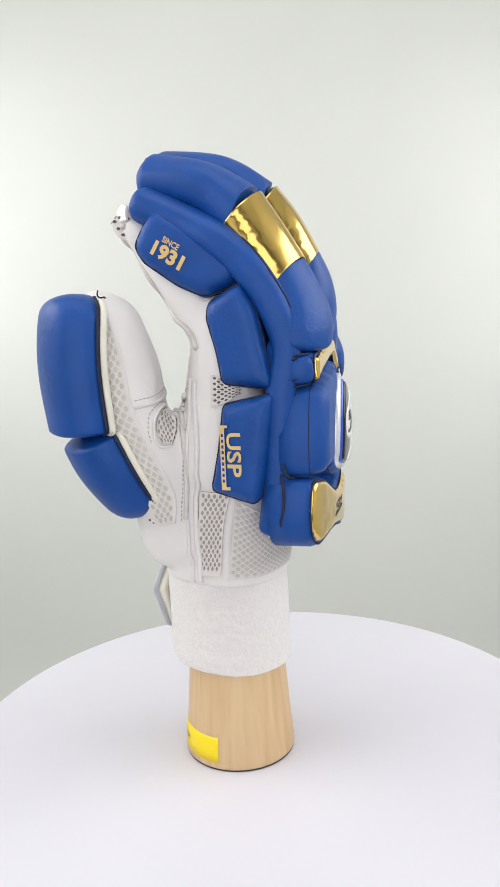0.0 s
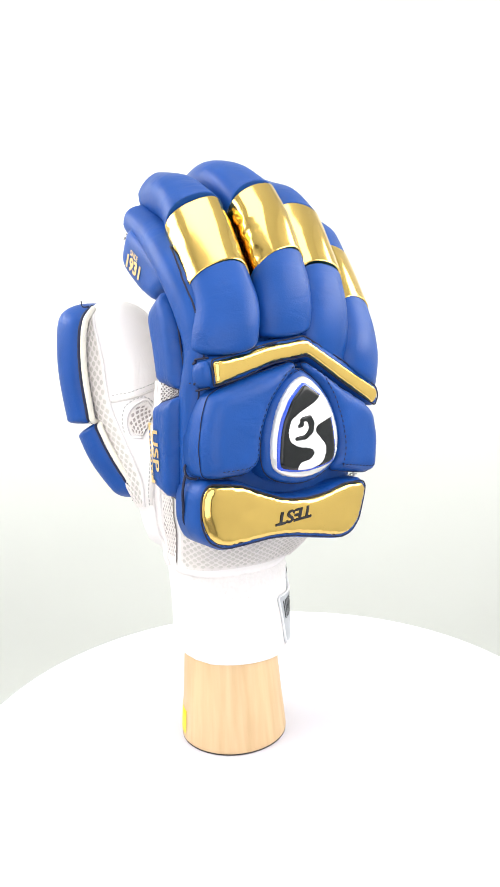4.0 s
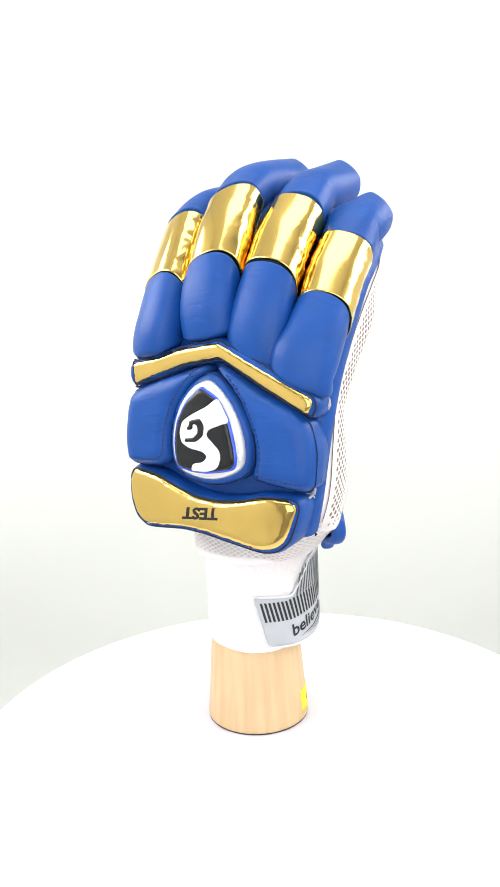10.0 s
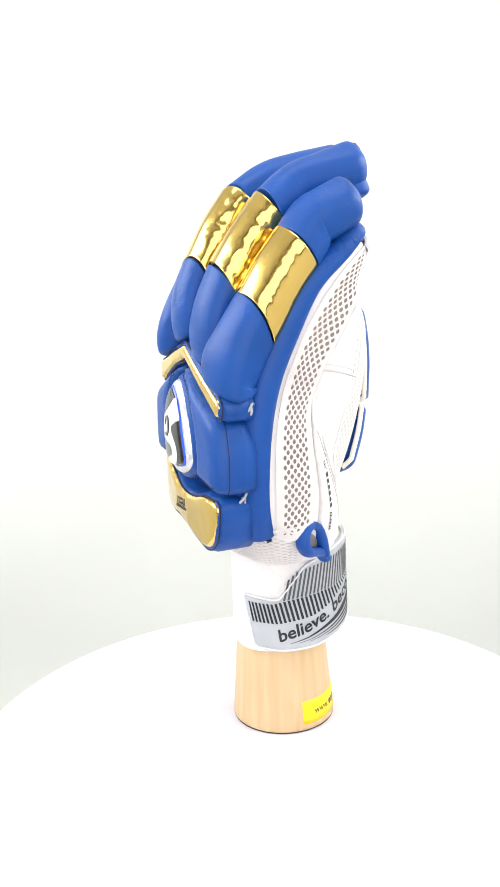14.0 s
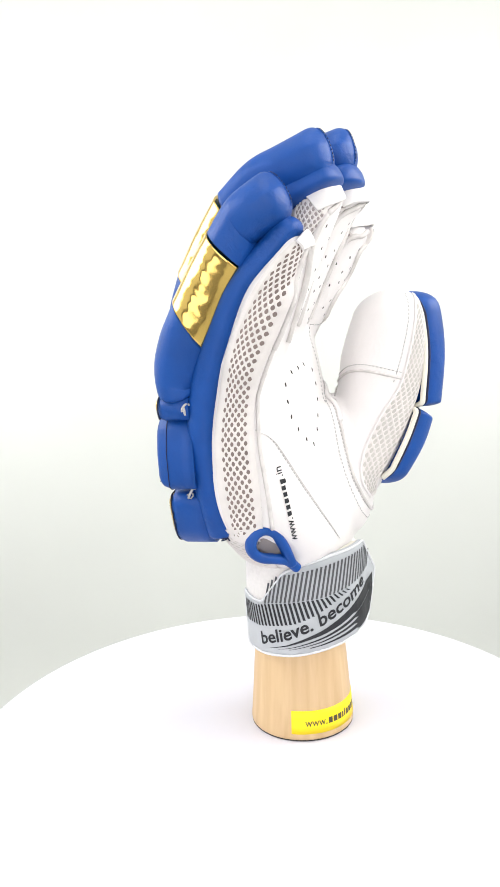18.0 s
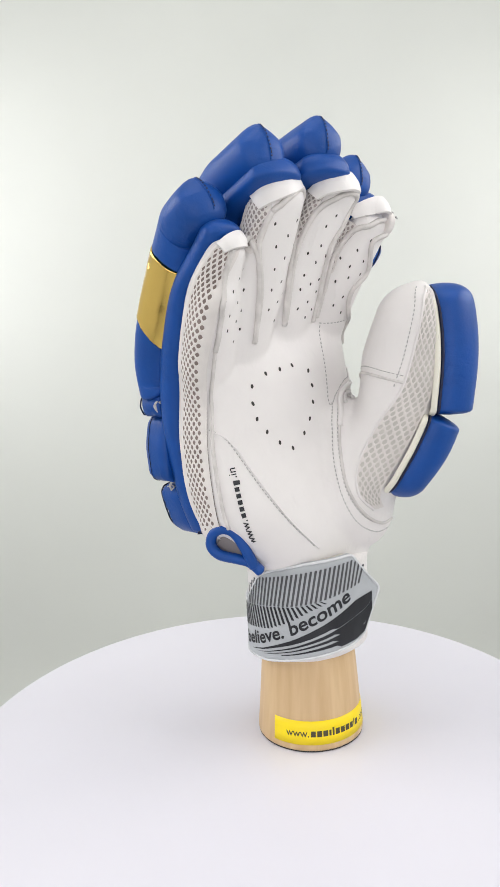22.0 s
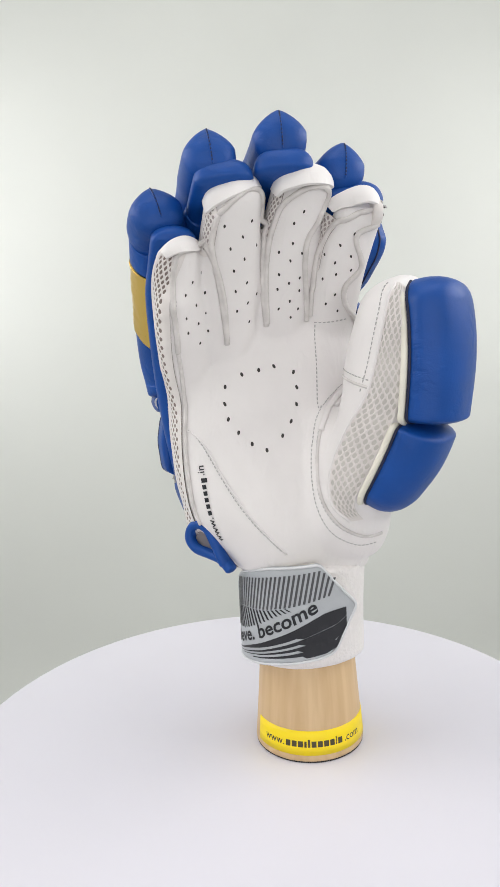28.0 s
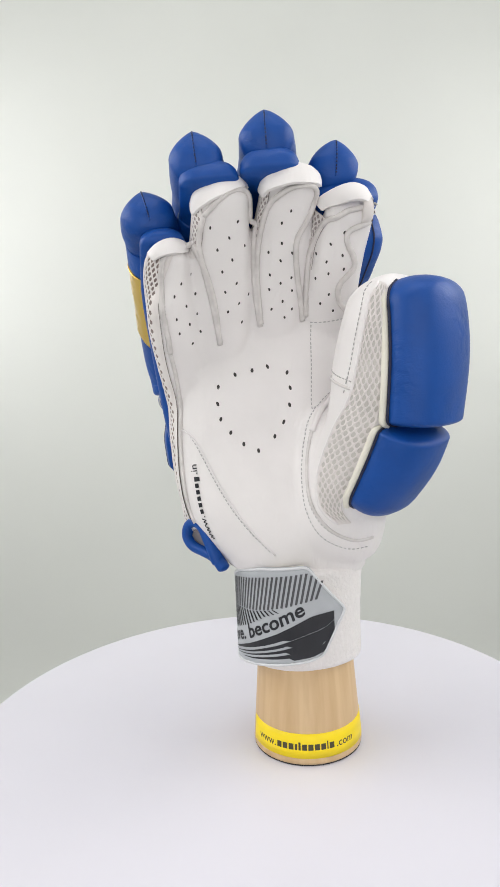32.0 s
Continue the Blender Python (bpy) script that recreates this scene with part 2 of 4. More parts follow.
def panel(name, outline, place, thick, rise, soft, material, parent, label="", **kw):
    return part(name, pillow(bmesh.new(), outline, place, thick, rise, soft, **kw), material, parent, label)


def cord(bm, pts, r=0.6, seg=6, n=None):
    """A thin thread or piping through pts."""
    P = curve(pts, n or max(4, len(pts) * 5))
    T = np.gradient(P, axis=0)
    rings = []
    for p, t in zip(P, T):
        t = Vector(t).normalized()
        a = t.cross(Vector((0.3, 0.9, 0.2))).normalized()
        b = t.cross(a)
        rings.append([bm.verts.new(Vector(p) + (a * math.cos(k * 2 * math.pi / seg) + b * math.sin(k * 2 * math.pi / seg)) * r) for k in range(seg)])
    for r0, r1 in zip(rings, rings[1:]):
        for k in range(seg):
            bm.faces.new((r0[k], r0[(k + 1) % seg], r1[(k + 1) % seg], r1[k]))
    bm.faces.new(rings[0]), bm.faces.new(rings[-1])
    return bm


def lathe(bm, profile, seg=64, cx=0.0, cy=0.0):
    rings = []
    for r, z in profile:
        rings.append([bm.verts.new((cx + r * math.cos(2 * math.pi * k / seg), cy + r * math.sin(2 * math.pi * k / seg), z)) for k in range(seg)])
    for r0, r1 in zip(rings, rings[1:]):
        for k in range(seg):
            bm.faces.new((r0[k], r0[(k + 1) % seg], r1[(k + 1) % seg], r1[k]))
    bm.faces.new(rings[0]), bm.faces.new(rings[-1])
    return bm


# ---- the place: a photo tent with a white sweep ----
def sheet(name, quad, label, material=BACKDROP):
    bm = bmesh.new()
    lo = [bm.verts.new(Vector(p) * 1000) for p in quad]
    bm.faces.new(lo)
    return tagged(part(name, bm, material, None), label, "backdrop", kind="structure")


def build_tent():
    bm = bmesh.new()
    prof = [(-1.2, -0.75)] + [(0.75 + 0.35 * math.sin(a), -0.4 - 0.35 * math.cos(a)) for a in np.linspace(0, math.pi / 2, 12)] + [(1.1, 1.4)]
    rows = []
    for y, z in prof:
        rows.append([bm.verts.new((x * 1000, y * 1000, z * 1000)) for x in (-0.9, 0.9)])
    for a, b in zip(rows, rows[1:]):
        bm.faces.new((a[0], a[1], b[1], b[0]))
    ob = part("backdrop", bm, BACKDROP, None)
    tagged(ob, "seamless off-white paper sweep behind the turntable", "backdrop", kind="structure")
    sheet("wall_left", [(-0.9, -1.2, -0.75), (-0.9, 1.1, -0.75), (-0.9, 1.1, 1.4), (-0.9, -1.2, 1.4)], "white fabric side wall of the photo tent")
    sheet("wall_right", [(0.9, -1.2, -0.75), (0.9, 1.1, -0.75), (0.9, 1.1, 1.4), (0.9, -1.2, 1.4)], "white fabric side wall of the photo tent")
    # added out of view, to put dark reflections into the gold and leather
    sheet("front_sheet", [(-0.9, -1.2, -0.75), (0.9, -1.2, -0.75), (0.9, -1.2, 1.4), (-0.9, -1.2, 1.4)], "unseen dim grey sheet that stands in for the room before the tent", DIM)
    sheet("ceiling", [(-0.9, -1.2, 1.4), (0.9, -1.2, 1.4), (0.9, 1.1, 1.4), (-0.9, 1.1, 1.4)], "white fabric roof of the photo tent")


build_tent()

# ---- turntable ----
turntable = thing("turntable", "round white laminate display turntable", "turntable", Matrix())
part("base", lathe(bmesh.new(), [(150, -749), (150, -742), (60, -730), (55, -60), (118, -40), (120, -20), (118, -18), (60, -16.2)], 64), WHITE_TABLE, turntable)
platform = part("platform", lathe(bmesh.new(), [(204, -16), (208, -14), (208.5, -8), (208, -2.8), (207, -1.8), (206, -1.6)], 128, -2.5, 3.6), WHITE_TABLE, turntable)

# ---- wooden stand ----
stand = thing("wooden_stand", "pale wooden glove stand, tapered and round, on the turntable", "stand")
WOOD = wood()
part("post", lathe(bmesh.new(), [(34.6, 0.8), (35.2, 1.4), (35.3, 3), (33.4, 25), (31.5, 50), (27, 105), (24, 120)], 64), WOOD, stand)
part("base_felt", lathe(bmesh.new(), [(34.4, 0.1), (35.0, 0.3), (35.0, 0.9), (34.2, 1.3)], 64), DARK, stand)

# ---- glove ----
glove = thing("batting_glove", "blue and gold padded batting glove, white palm, on wooden stand", "glove")


def build_body():
    """The white leather body: palm, sleeves, thumb and thenar in one skin."""
    bm = bmesh.new()
    X = (1, -0.2, 0)
    tube(bm, [(1.5, 4.5, 117, 37.5, 39, 31), (2, 4, 126, 39, 39.5, 32.5), (7, 2, 142, 48, 37, 35), (15, -9, 170, 60, 37, 37), (17, -13, 200, 62, 33, 33), (18, -17, 235, 61, 32, 32), (22, -17, 262, 62, 26, 24), (26, -14, 280, 60, 18, 18)], X, power=2.5, cap=(2, 10))
    for pts in ([(68, -16, 240, 15, 15, 15), (74, -2, 272, 15, 15, 15), (79, 10, 295, 13, 13, 13), (80, 23, 313, 11, 8, 8)],
                [(45, -14, 245, 16, 16, 16), (48, 2, 280, 18.5, 15, 15), (49, 16, 308, 17, 14, 14), (50, 36, 343, 14, 10, 10)],
                [(14, -14, 248, 16, 16, 16), (15, 4, 285, 18.5, 15, 15), (14, 17, 310, 16.5, 14, 14), (13, 33, 335, 15, 12, 12), (13, 48, 346, 14, 9, 9)],
                [(-20, -14, 245, 17, 16, 16), (-17, 4, 277, 18, 15, 15), (-17, 21, 302, 16, 14, 14), (-20, 46, 332, 13, 6, 8)]):
        tube(bm, pts, (1, -0.15, 0), cap=(6, 7))
    S = (0.83, 0.56, 0)
    tube(bm, [(-12, 12, 135, 22, 22, 19), (-20, 30, 172, 28, 24, 26), (-28, 47, 205, 29.5, 24, 25), (-35, 60, 235, 30, 33, 18), (-38, 66, 265, 29.5, 31, 10), (-37, 64, 291, 25, 24, 5)], S, cap=(12, 14))
    tube(bm, [(-12, 15, 132, 25, 22, 21), (-14, 24, 152, 28, 26, 26), (-16, 24, 185, 26, 24, 24), (-16, 8, 218, 22, 18, 18)], X, cap=(12, 16))
    tube(bm, [(62, -15, 140, 10, 10, 10), (68, -18, 187, 9, 10, 10), (69, -19, 217, 9, 11, 11), (74, -11, 245, 10, 12, 12), (80, 2, 270, 10, 12, 12), (81, 14, 292, 10, 12, 12)], X, cap=(8, 8))
    me = bpy.data.meshes.new("palm")
    bmesh.ops.recalc_face_normals(bm, faces=bm.faces)
    bm.to_mesh(me)
    bm.free()
    ob = bpy.data.objects.new("palm_form", me)
    scene.collection.objects.link(ob)
    rem = ob.modifiers.new("remesh", "REMESH")
    rem.mode, rem.voxel_size, rem.use_smooth_shade = "VOXEL", 2.0, True
    smo = ob.modifiers.new("smooth", "SMOOTH")
    smo.factor, smo.iterations = 0.5, 8
    dep = bpy.context.evaluated_depsgraph_get()
    made = bpy.data.meshes.new_from_object(ob.evaluated_get(dep))
    bpy.data.objects.remove(ob)
    return made


body_mesh = build_body()
BODY = BVHTree.FromPolygons([v.co.copy() for v in body_mesh.vertices], [tuple(p.vertices) for p in body_mesh.polygons])
bm = bmesh.new()
bm.from_mesh(body_mesh)
palm = part("palm", bm, LEATHER, glove, "smooth white leather palm")

FINGERS = {
    # crest of the back of each finger: x, y, z from knuckle to tip
    "index": [(-38, -65, 248), (-36, -67, 267), (-32, -62, 286), (-31, -53, 303), (-30, -42, 321), (-29, -31, 340), (-25, -14, 353), (-21, 3, 361), (-15, 37, 369)],
    "middle": [(9, -66, 256), (9, -69, 277), (10, -66, 297), (13, -56, 318), (13, -44, 339), (14, -29, 357), (15, -11, 367), (18, 10, 374), (28, 45, 381)],
    "ring": [(40, -62, 242), (42, -66, 262), (45, -63, 284), (48, -54, 305), (51, -39, 328), (56, -22, 349), (56, -8, 358), (59, 8, 364), (65, 34, 373)],
    "little": [(71, -65, 231), (73, -66, 248), (77, -60, 265), (81, -49, 283), (83, -37, 302), (86, -25, 318), (87, -15, 331), (89, -5, 338), (92, 12, 347)],
}
HALF = {"index": 18.5, "middle": 18, "ring": 18, "little": 17}


# the width of each roll as it turns round the hand: the index leans to the thumb, the little finger outwards
LEAN = {"index": (0.87, -0.5, 0.0), "middle": (1.0, -0.08, 0.0), "ring": (1.0, 0.06, 0.0), "little": (0.95, 0.3, 0.0)}
# where the gold foil starts and ends along each finger, in steps of its crest
FOIL_SPAN = {"index": (3.05, 5.1), "middle": (2.7, 4.7), "ring": (3.0, 4.72), "little": (3.1, 5.0)}
# the slope of the knuckle bar under each finger
SLOPE = {"index": 0.26, "middle": 0.1, "ring": -0.42, "little": -0.5}
# how far the edges of the gold foil are turned
SKEW = {"index": 0.22, "middle": 0.3, "ring": -0.06, "little": -0.05}
# how far the rolls reach in under the crest line
DEPTH = {"index": 20.0, "middle": 17.0, "ring": 17.0, "little": 18.0}


def finger_roll(kind):
    """The padded back of one finger: knuckle roll, gold roll, tip roll, and the second roll beneath."""
    crest = np.array(FINGERS[kind], float)
    w, deep = HALF[kind], DEPTH[kind]
    lo, hi = FOIL_SPAN[kind]
    T = np.gradient(crest, axis=0)
    side = LEAN[kind]
    nrm = np.cross(np.array(side), T)
    nrm /= np.linalg.norm(nrm, axis=1)[:, None]
    mid = crest - nrm * 13
    at = lambda u: np.array([np.interp(u, range(len(mid)), mid[:, k]) for k in range(3)])
    flat = np.stack([np.zeros(len(crest)), -T[:, 2], T[:, 1]], 1)
    flat /= np.linalg.norm(flat, axis=1)[:, None]
    low = crest - flat * (29 if kind == "ring" else 32) - np.array([[0.8 * k if kind == "ring" else 0.0, 0, 0] for k in range(len(crest))])
    first = mid[0] - (mid[1] - mid[0]) * {"little": -0.05, "index": -0.3, "middle": -0.2, "ring": -0.05}[kind]
    knuckle = [(*first, w, 13, 12)] + [(*at(u), w * f, 13, deep * d) for u, f, d in ((1, 1.03, 0.88), (1.9, 1.01, 0.97), (lo, 0.97, 1.0))]
    heart = Vector(at((lo + hi) / 2))
    reach = Vector(at(hi)) - Vector(at(lo))
    half = reach.length / 2
    reach.normalize()

    def slant(p):
        """Turns the foil's edges a little across the finger."""
        far = max(0.0, abs((p - heart).dot(reach)) - half) / 18
        return p + reach * (SKEW[kind] * (p.x - heart.x) * max(0.0, 1 - far))
    bm = tube(bmesh.new(), knuckle, side, cap=(6.5, 0.6), power=2.3, lean=(0, 0.55))
    for v in bm.verts:
        v.co = slant(v.co)
        # the foot of the roll follows the slope of the knuckle bar
        v.co.z += SLOPE[kind] * (v.co.x - first[0]) * max(0.0, 1 - max(0.0, v.co.z - first[2]) / 34)
    part("knuckle_roll", bm, BLUE, glove)
    band = [at(lo - 0.06), at((lo + hi) / 2), at(hi + 0.06)]
    bm = tube(bmesh.new(), [(*p, w * f, 13.4, deep * d) for p, f, d in zip(band, (0.99, 1.005, 0.985), (1.0, 0.98, 0.92))], side, cap=(0.5, 0.5), power=2.3, ripple=0.34, flat=0.03, freq=0.14, seg=64, n=60, lean=(0.55, 0.2))
    for v in bm.verts:
        v.co = slant(v.co)
    part("gold_roll", bm, GOLD, glove, "crinkled gold foil finger roll")
    for ring in ([slant(p) for p in RINGS[5]], [slant(p) for p in RINGS[-6]]):
        ctr = sum(ring, Vector()) / len(ring)
        line = [tuple(p + (p - ctr).normalized() * 0.15) for p in ring[-8:] + ring[:41]]
        part("seam_stitching", cord(bmesh.new(), line, 0.38, 5, 60), NAVY, glove)
    slim = {"index": 0.9, "middle": 1.0, "ring": 0.97, "little": 1.05}[kind]
    bm = tube(bmesh.new(), [(*at(u), w * f, 13, d) for u, f, d in ((hi, 0.95, deep * 0.92), (6, 0.93 * slim, 15), (7, 0.92 * slim, 15), (8, 0.78 * slim, 15))], side, cap=(0.6, 9), power=2.35, peak=1.1, lean=(0.2, 0))
    for v in bm.verts:
        v.co = slant(v.co)
    tip_tree = BVHTree.FromBMesh(bm)
    part("tip_roll", bm, BLUE, glove)
    ahead, up = (mid[8] - mid[7]) / np.linalg.norm(mid[8] - mid[7]), nrm[8]
    ridge = [mid[8] + ahead * f + up * h for f, h in ((-1, 12.5), (2, 11), (5, 7), (6, 0), (6, -7), (4, -13))]
    line = [tuple(Vector(tip_tree.find_nearest(Vector(p))[0]) + Vector(ahead) * 0.1) for p in curve(ridge, 24)]
    part("tip_ridge", cord(bmesh.new(), line, 0.5, 6, 40), BLUE, glove)
    bm = bmesh.new()
    for k in range(1, 22, 2):
        cord(bm, [tuple(Vector(line[k]) + Vector(ahead) * 0.7), tuple(Vector(line[k + 1]) + Vector(ahead) * 0.7)], 0.35, 5, 3)
    part("seam_stitching", bm, NAVY, glove)
    if kind in ("middle", "ring"):
        roll("under_roll", [(*low[k], w * f, 11, d) for k, f, d in zip(range(3, 9), (0.9, 0.95, 1, 1, 0.98, 0.86), (11, 11, 11, 9, 6, 4))], side, BLUE, glove, cap=(6, 8), power=2.5)


for kind in FINGERS:
    finger_roll(kind)
STRIPS = [(-1, [(-38, -37, 152, 13, 10, 9), (-39, -40, 170, 13, 9.5, 9), (-39, -42, 198, 13, 9.5, 9), (-39, -44, 229, 13, 9.5, 9), (-37, -47, 255, 12, 10.5, 8), (-37, -40, 277, 13, 12, 8), (-36, -29, 296, 15, 11, 9), (-32, -14, 311, 17, 11, 10), (-25, 8, 324, 18, 11, 11), (-20, 40, 340, 18, 11, 11)], 9),
          (1, [(52, -33, 144, 13, 11, 9), (59, -37, 168, 13, 11, 8), (66, -38, 206, 13, 11, 8), (71, -33, 237, 13, 11, 8), (75, -22, 264, 13.5, 11, 8), (79, -8, 288, 13.5, 10, 6), (81, 10, 304, 13, 10, 5), (82, 24, 320, 12.5, 9, 5)], 8)]
for way, pts, cap in STRIPS:
    bm = tube(bmesh.new(), pts, (1, 0, 0), cap=(5, cap))
    tree = BVHTree.FromBMesh(bm)
    part("side_strip", bm, BLUE, glove)
    if way < 0:
        line = [(x - 0.55 * w, y - 0.84 * h, z) for x, y, z, w, h, _ in pts[:-2]]
        line = [tree.find_nearest(Vector(p))[0] for p in curve(line, 60)]
        part("seam_stitching", cord(bmesh.new(), [tuple(p) for p in line], 0.55, 6, 120), NAVY, glove, "dark navy seam")


def on_back(y0, bow=0.0025, x0=14, slant=0.0):
    """Places a panel on the back of the glove: u across, v up, h outwards; slant: in towards its foot."""
    return lambda u, v, h: Vector((u, y0 + bow * (u - x0) ** 2 + slant * (165 - v) - h, v))


CHEVRON = [(-45, 252), (-31, 254), (-8, 259), (20, 263), (49, 248), (80, 229), (82, 222), (78, 215), (48, 232), (22, 249), (-3, 246), (-25, 239), (-44, 235)]
panel("knuckle_bar", CHEVRON, on_back(-60.4, 0.0003), 15, 5, 4, BLUE, glove, corner=3)
panel("gold_bar", [(-43, 250), (-24, 253), (-8, 257), (20, 260), (48, 244), (77, 228), (79, 224), (75, 218), (48, 234), (21, 251), (-3, 248), (-25, 242), (-42, 237)], on_back(-64.7, 0.0003), 2, 1.8, 3, GOLD, glove, "gold foil knuckle bar", corner=2, step=1.2, wrinkle=0.12)
PADS = [[(-46, 232), (-40, 235), (-19, 241), (4, 246), (12, 248), (14, 244), (3, 236), (-8, 223), (-14, 208), (-16, 192), (-24, 186), (-44, 186), (-52, 188), (-53, 204), (-50, 221)],
        [(17, 246), (22, 247), (48, 231), (69, 220), (76, 213), (79, 197), (77, 177), (71, 174), (54, 177), (38, 180), (42, 195), (40, 208), (34, 224), (25, 237)]]
panel("hand_pad", PADS[0], on_back(-61, 0.0004), 15, 10.5, 10, BLUE, glove, corner=4)
panel("hand_pad", PADS[1], on_back(-61, 0.0006), 15, 9.5, 10, BLUE, glove, corner=4)
SHIELD = [(13.7, 240.5), (21.8, 235.7), (30.6, 225.7), (36.3, 213.5), (38.8, 201.4), (38, 192), (34.7, 186.6), (24.4, 181.5), (12.1, 179.8), (-1.5, 182.2), (-10.3, 187.4), (-12.5, 196.4), (-11.4, 209.4), (-6.4, 223.6), (2.3, 234.6)]


def shrink(outline, d):
    """The outline moved inwards by about d."""
    O = np.array(outline, float)
    c = O.mean(0)
    r = np.linalg.norm(O - c, axis=1)[:, None]
    return c + (O - c) * (1 - d / r)


def on_badge(y0):
    """The badge bulges: u across, v up, h outwards."""
    return lambda u, v, h: Vector((u, y0 + 0.003 * (u - 13) ** 2 + 0.003 * (v - 207) ** 2 - h, v))


panel("badge_mount", shrink(SHIELD, -4.2), on_badge(-66.0), 22, 5.2, 5, BLUE, glove, "blue padded surround of the badge", corner=6, step=2.0)
badge = panel("badge", SHIELD, on_badge(-70.0), 4, 3.8, 3, SILVER, glove, "raised shield badge with a silver rim", corner=6, step=0.9)
FIELD = [(11.4, 234.9), (17.3, 231), (22.8, 227.5), (29.3, 215.3), (31.5, 205), (32.8, 195.4), (31.5, 188.7), (24, 187.1), (13.3, 186), (3.4, 186.3), (-7.7, 188.7), (-8, 198), (-7.2, 206.5), (-5, 215), (1.4, 226.2)]
panel("blue_line", shrink(FIELD, -1.5), on_badge(-73.9), 1, 0.9, 1.5, GLOSSBLUE, badge, "glossy blue enamel line", corner=3, step=0.8)
panel("black_field", FIELD, on_badge(-75.0), 1, 1.0, 2.5, GLOSSBLACK, badge, "glossy black enamel", corner=3, step=0.8)
panel("white_swoosh", [(23.6, 229), (31, 215), (23.1, 212.5), (17.7, 210.7), (16.1, 207.5), (19.7, 203.9), (24.4, 199.1), (24.8, 193.9), (21.9, 188.2), (13.7, 186), (2.7, 186.3), (4.9, 191), (12.4, 191.9), (15.6, 195.4), (11.9, 198.2), (4.5, 199.2), (-2.1, 202.6), (-3.6, 208.5), (-1.1, 215.6), (6.8, 220.1), (15.9, 223.9)], on_badge(-75.8), 1, 0.7, 1.6, GLOSSWHITE, badge, "glossy white curved shape", corner=2.5, step=0.8)
panel("black_curl", [(6.4, 216.5), (12.7, 217.3), (15.2, 213), (14.1, 207.2), (8.8, 203.7), (0.6, 203.5), (0.9, 205.7), (7.5, 206.3), (10.6, 209.4), (10.2, 213.6), (7.2, 214.3), (7.3, 211.1), (2.9, 210.5), (2.9, 212.3), (4.4, 213), (4.6, 215.6)], on_badge(-76.5), 0.6, 0.4, 1, GLOSSBLACK, badge, "glossy black curl", corner=1.4, step=0.6)
CUFF = [(-54, 180), (-49, 186), (-29, 183), (-16, 177), (0, 171), (16, 169), (33, 170), (46, 173), (66, 172), (70, 167), (68, 159), (63, 145), (55, 138), (45, 136), (25, 140.5), (5, 145), (-11, 146.5), (-28, 145.5), (-41, 145), (-51, 151), (-55, 162), (-55, 172)]
panel("cuff_roll", CUFF, on_back(-62.7, 0.0014, slant=0.03), 19, 5, 4, BLUE, glove, corner=4)
gold_cuff = panel("gold_cuff", [(-52, 179), (-48, 184), (-29, 181), (-16, 175), (0, 169), (16, 167), (32, 168), (46, 171), (63, 170), (67, 166), (65, 160), (60, 147), (54, 141), (44, 139), (25, 143.5), (5, 148), (-11, 149.3), (-28, 148.5), (-41, 148), (-49, 153), (-53, 164), (-53, 173)], on_back(-67.1, 0.0014, slant=0.03), 2, 2.4, 5, GOLD, glove, "gold foil cuff panel", corner=5, step=1.6, wrinkle=0.4)
panel("backing", [(-46, 258), (-10, 268), (20, 272), (50, 258), (74, 238), (62, 152), (54, 148), (-44, 152), (-48, 190)], on_back(-50, 0.0005), 10, 3, 4, BLUE, glove)


def on_side(x0, lean=0.0):
    """Places a panel on the thumb side: u is y, v is z, h outwards."""
    return lambda u, v, h: Vector((x0 - h + lean * (u + 20), u, v))


SIDE_A = [(23, 333), (-1, 319), (-25, 301), (-20, 290), (-3, 284), (13, 291), (33, 305), (38, 314), (30, 328)]
SIDE_B = [(-25, 291), (-33, 276), (-42, 233), (-12, 237), (-9, 255), (-4, 273), (-6, 281)]
SIDE_C = [(-13, 226), (-42, 232), (-40, 212), (-34, 176), (-29, 171), (-4, 178), (-9, 200)]
panel("side_pad", SIDE_A, on_side(-38, 0.05), 14, 8, 8, BLUE, glove, corner=4)
panel("side_pad", SIDE_B, on_side(-44, 0.1), 14, 8, 8, BLUE, glove, corner=3)
panel("side_pad", SIDE_C, on_side(-48, 0.1), 14, 8, 8, BLUE, glove, corner=3)
# thumb pads
SPAN = (0.77, 0.64, 0)
THUMB_EDGES = []
for pts, cap in (([(-43, 65, 288, 27, 23, 1), (-45, 68, 267, 30, 24, 1), (-45, 69, 243, 31, 24, 1), (-43, 67, 210, 30, 23, 1)], (15, 5)),
                 ([(-41, 65, 213, 30, 22, 1), (-35, 57, 191, 30, 22, 1), (-25, 44.5, 162, 27, 17, 2)], (5, 14))):
    roll("thumb_pad", pts, SPAN, BLUE, glove, cap=cap, power=2.6)
    THUMB_EDGES.append([[tuple(r[k].copy()) for r in RINGS[3:-3]] for k in (0, 16)])
# wristband and strap
bm = tube(bmesh.new(), [(4.5, 4, 58, 34, 37, 34.5), (5, 4.5, 66, 36.5, 39.2, 36.5), (5.5, 4.5, 95, 37.3, 39, 36.8), (5, 4.5, 128, 39, 38, 37)], (1, 0, 0), cap=(6, 6), power=2.1, ripple=0.6, freq=0.2, n=60, seg=64)
for v in bm.verts:
    # its hem hangs lower at the back of the hand
    v.co.z -= max(0.0, 100 - v.co.z) / 40 * min(7.0, 1.2 + 6.5 * (0.4 * (5 - v.co.x) + 4.5 - v.co.y) / 38)
part("wristband", bm, TOWEL, glove, "white terry towelling wristband")


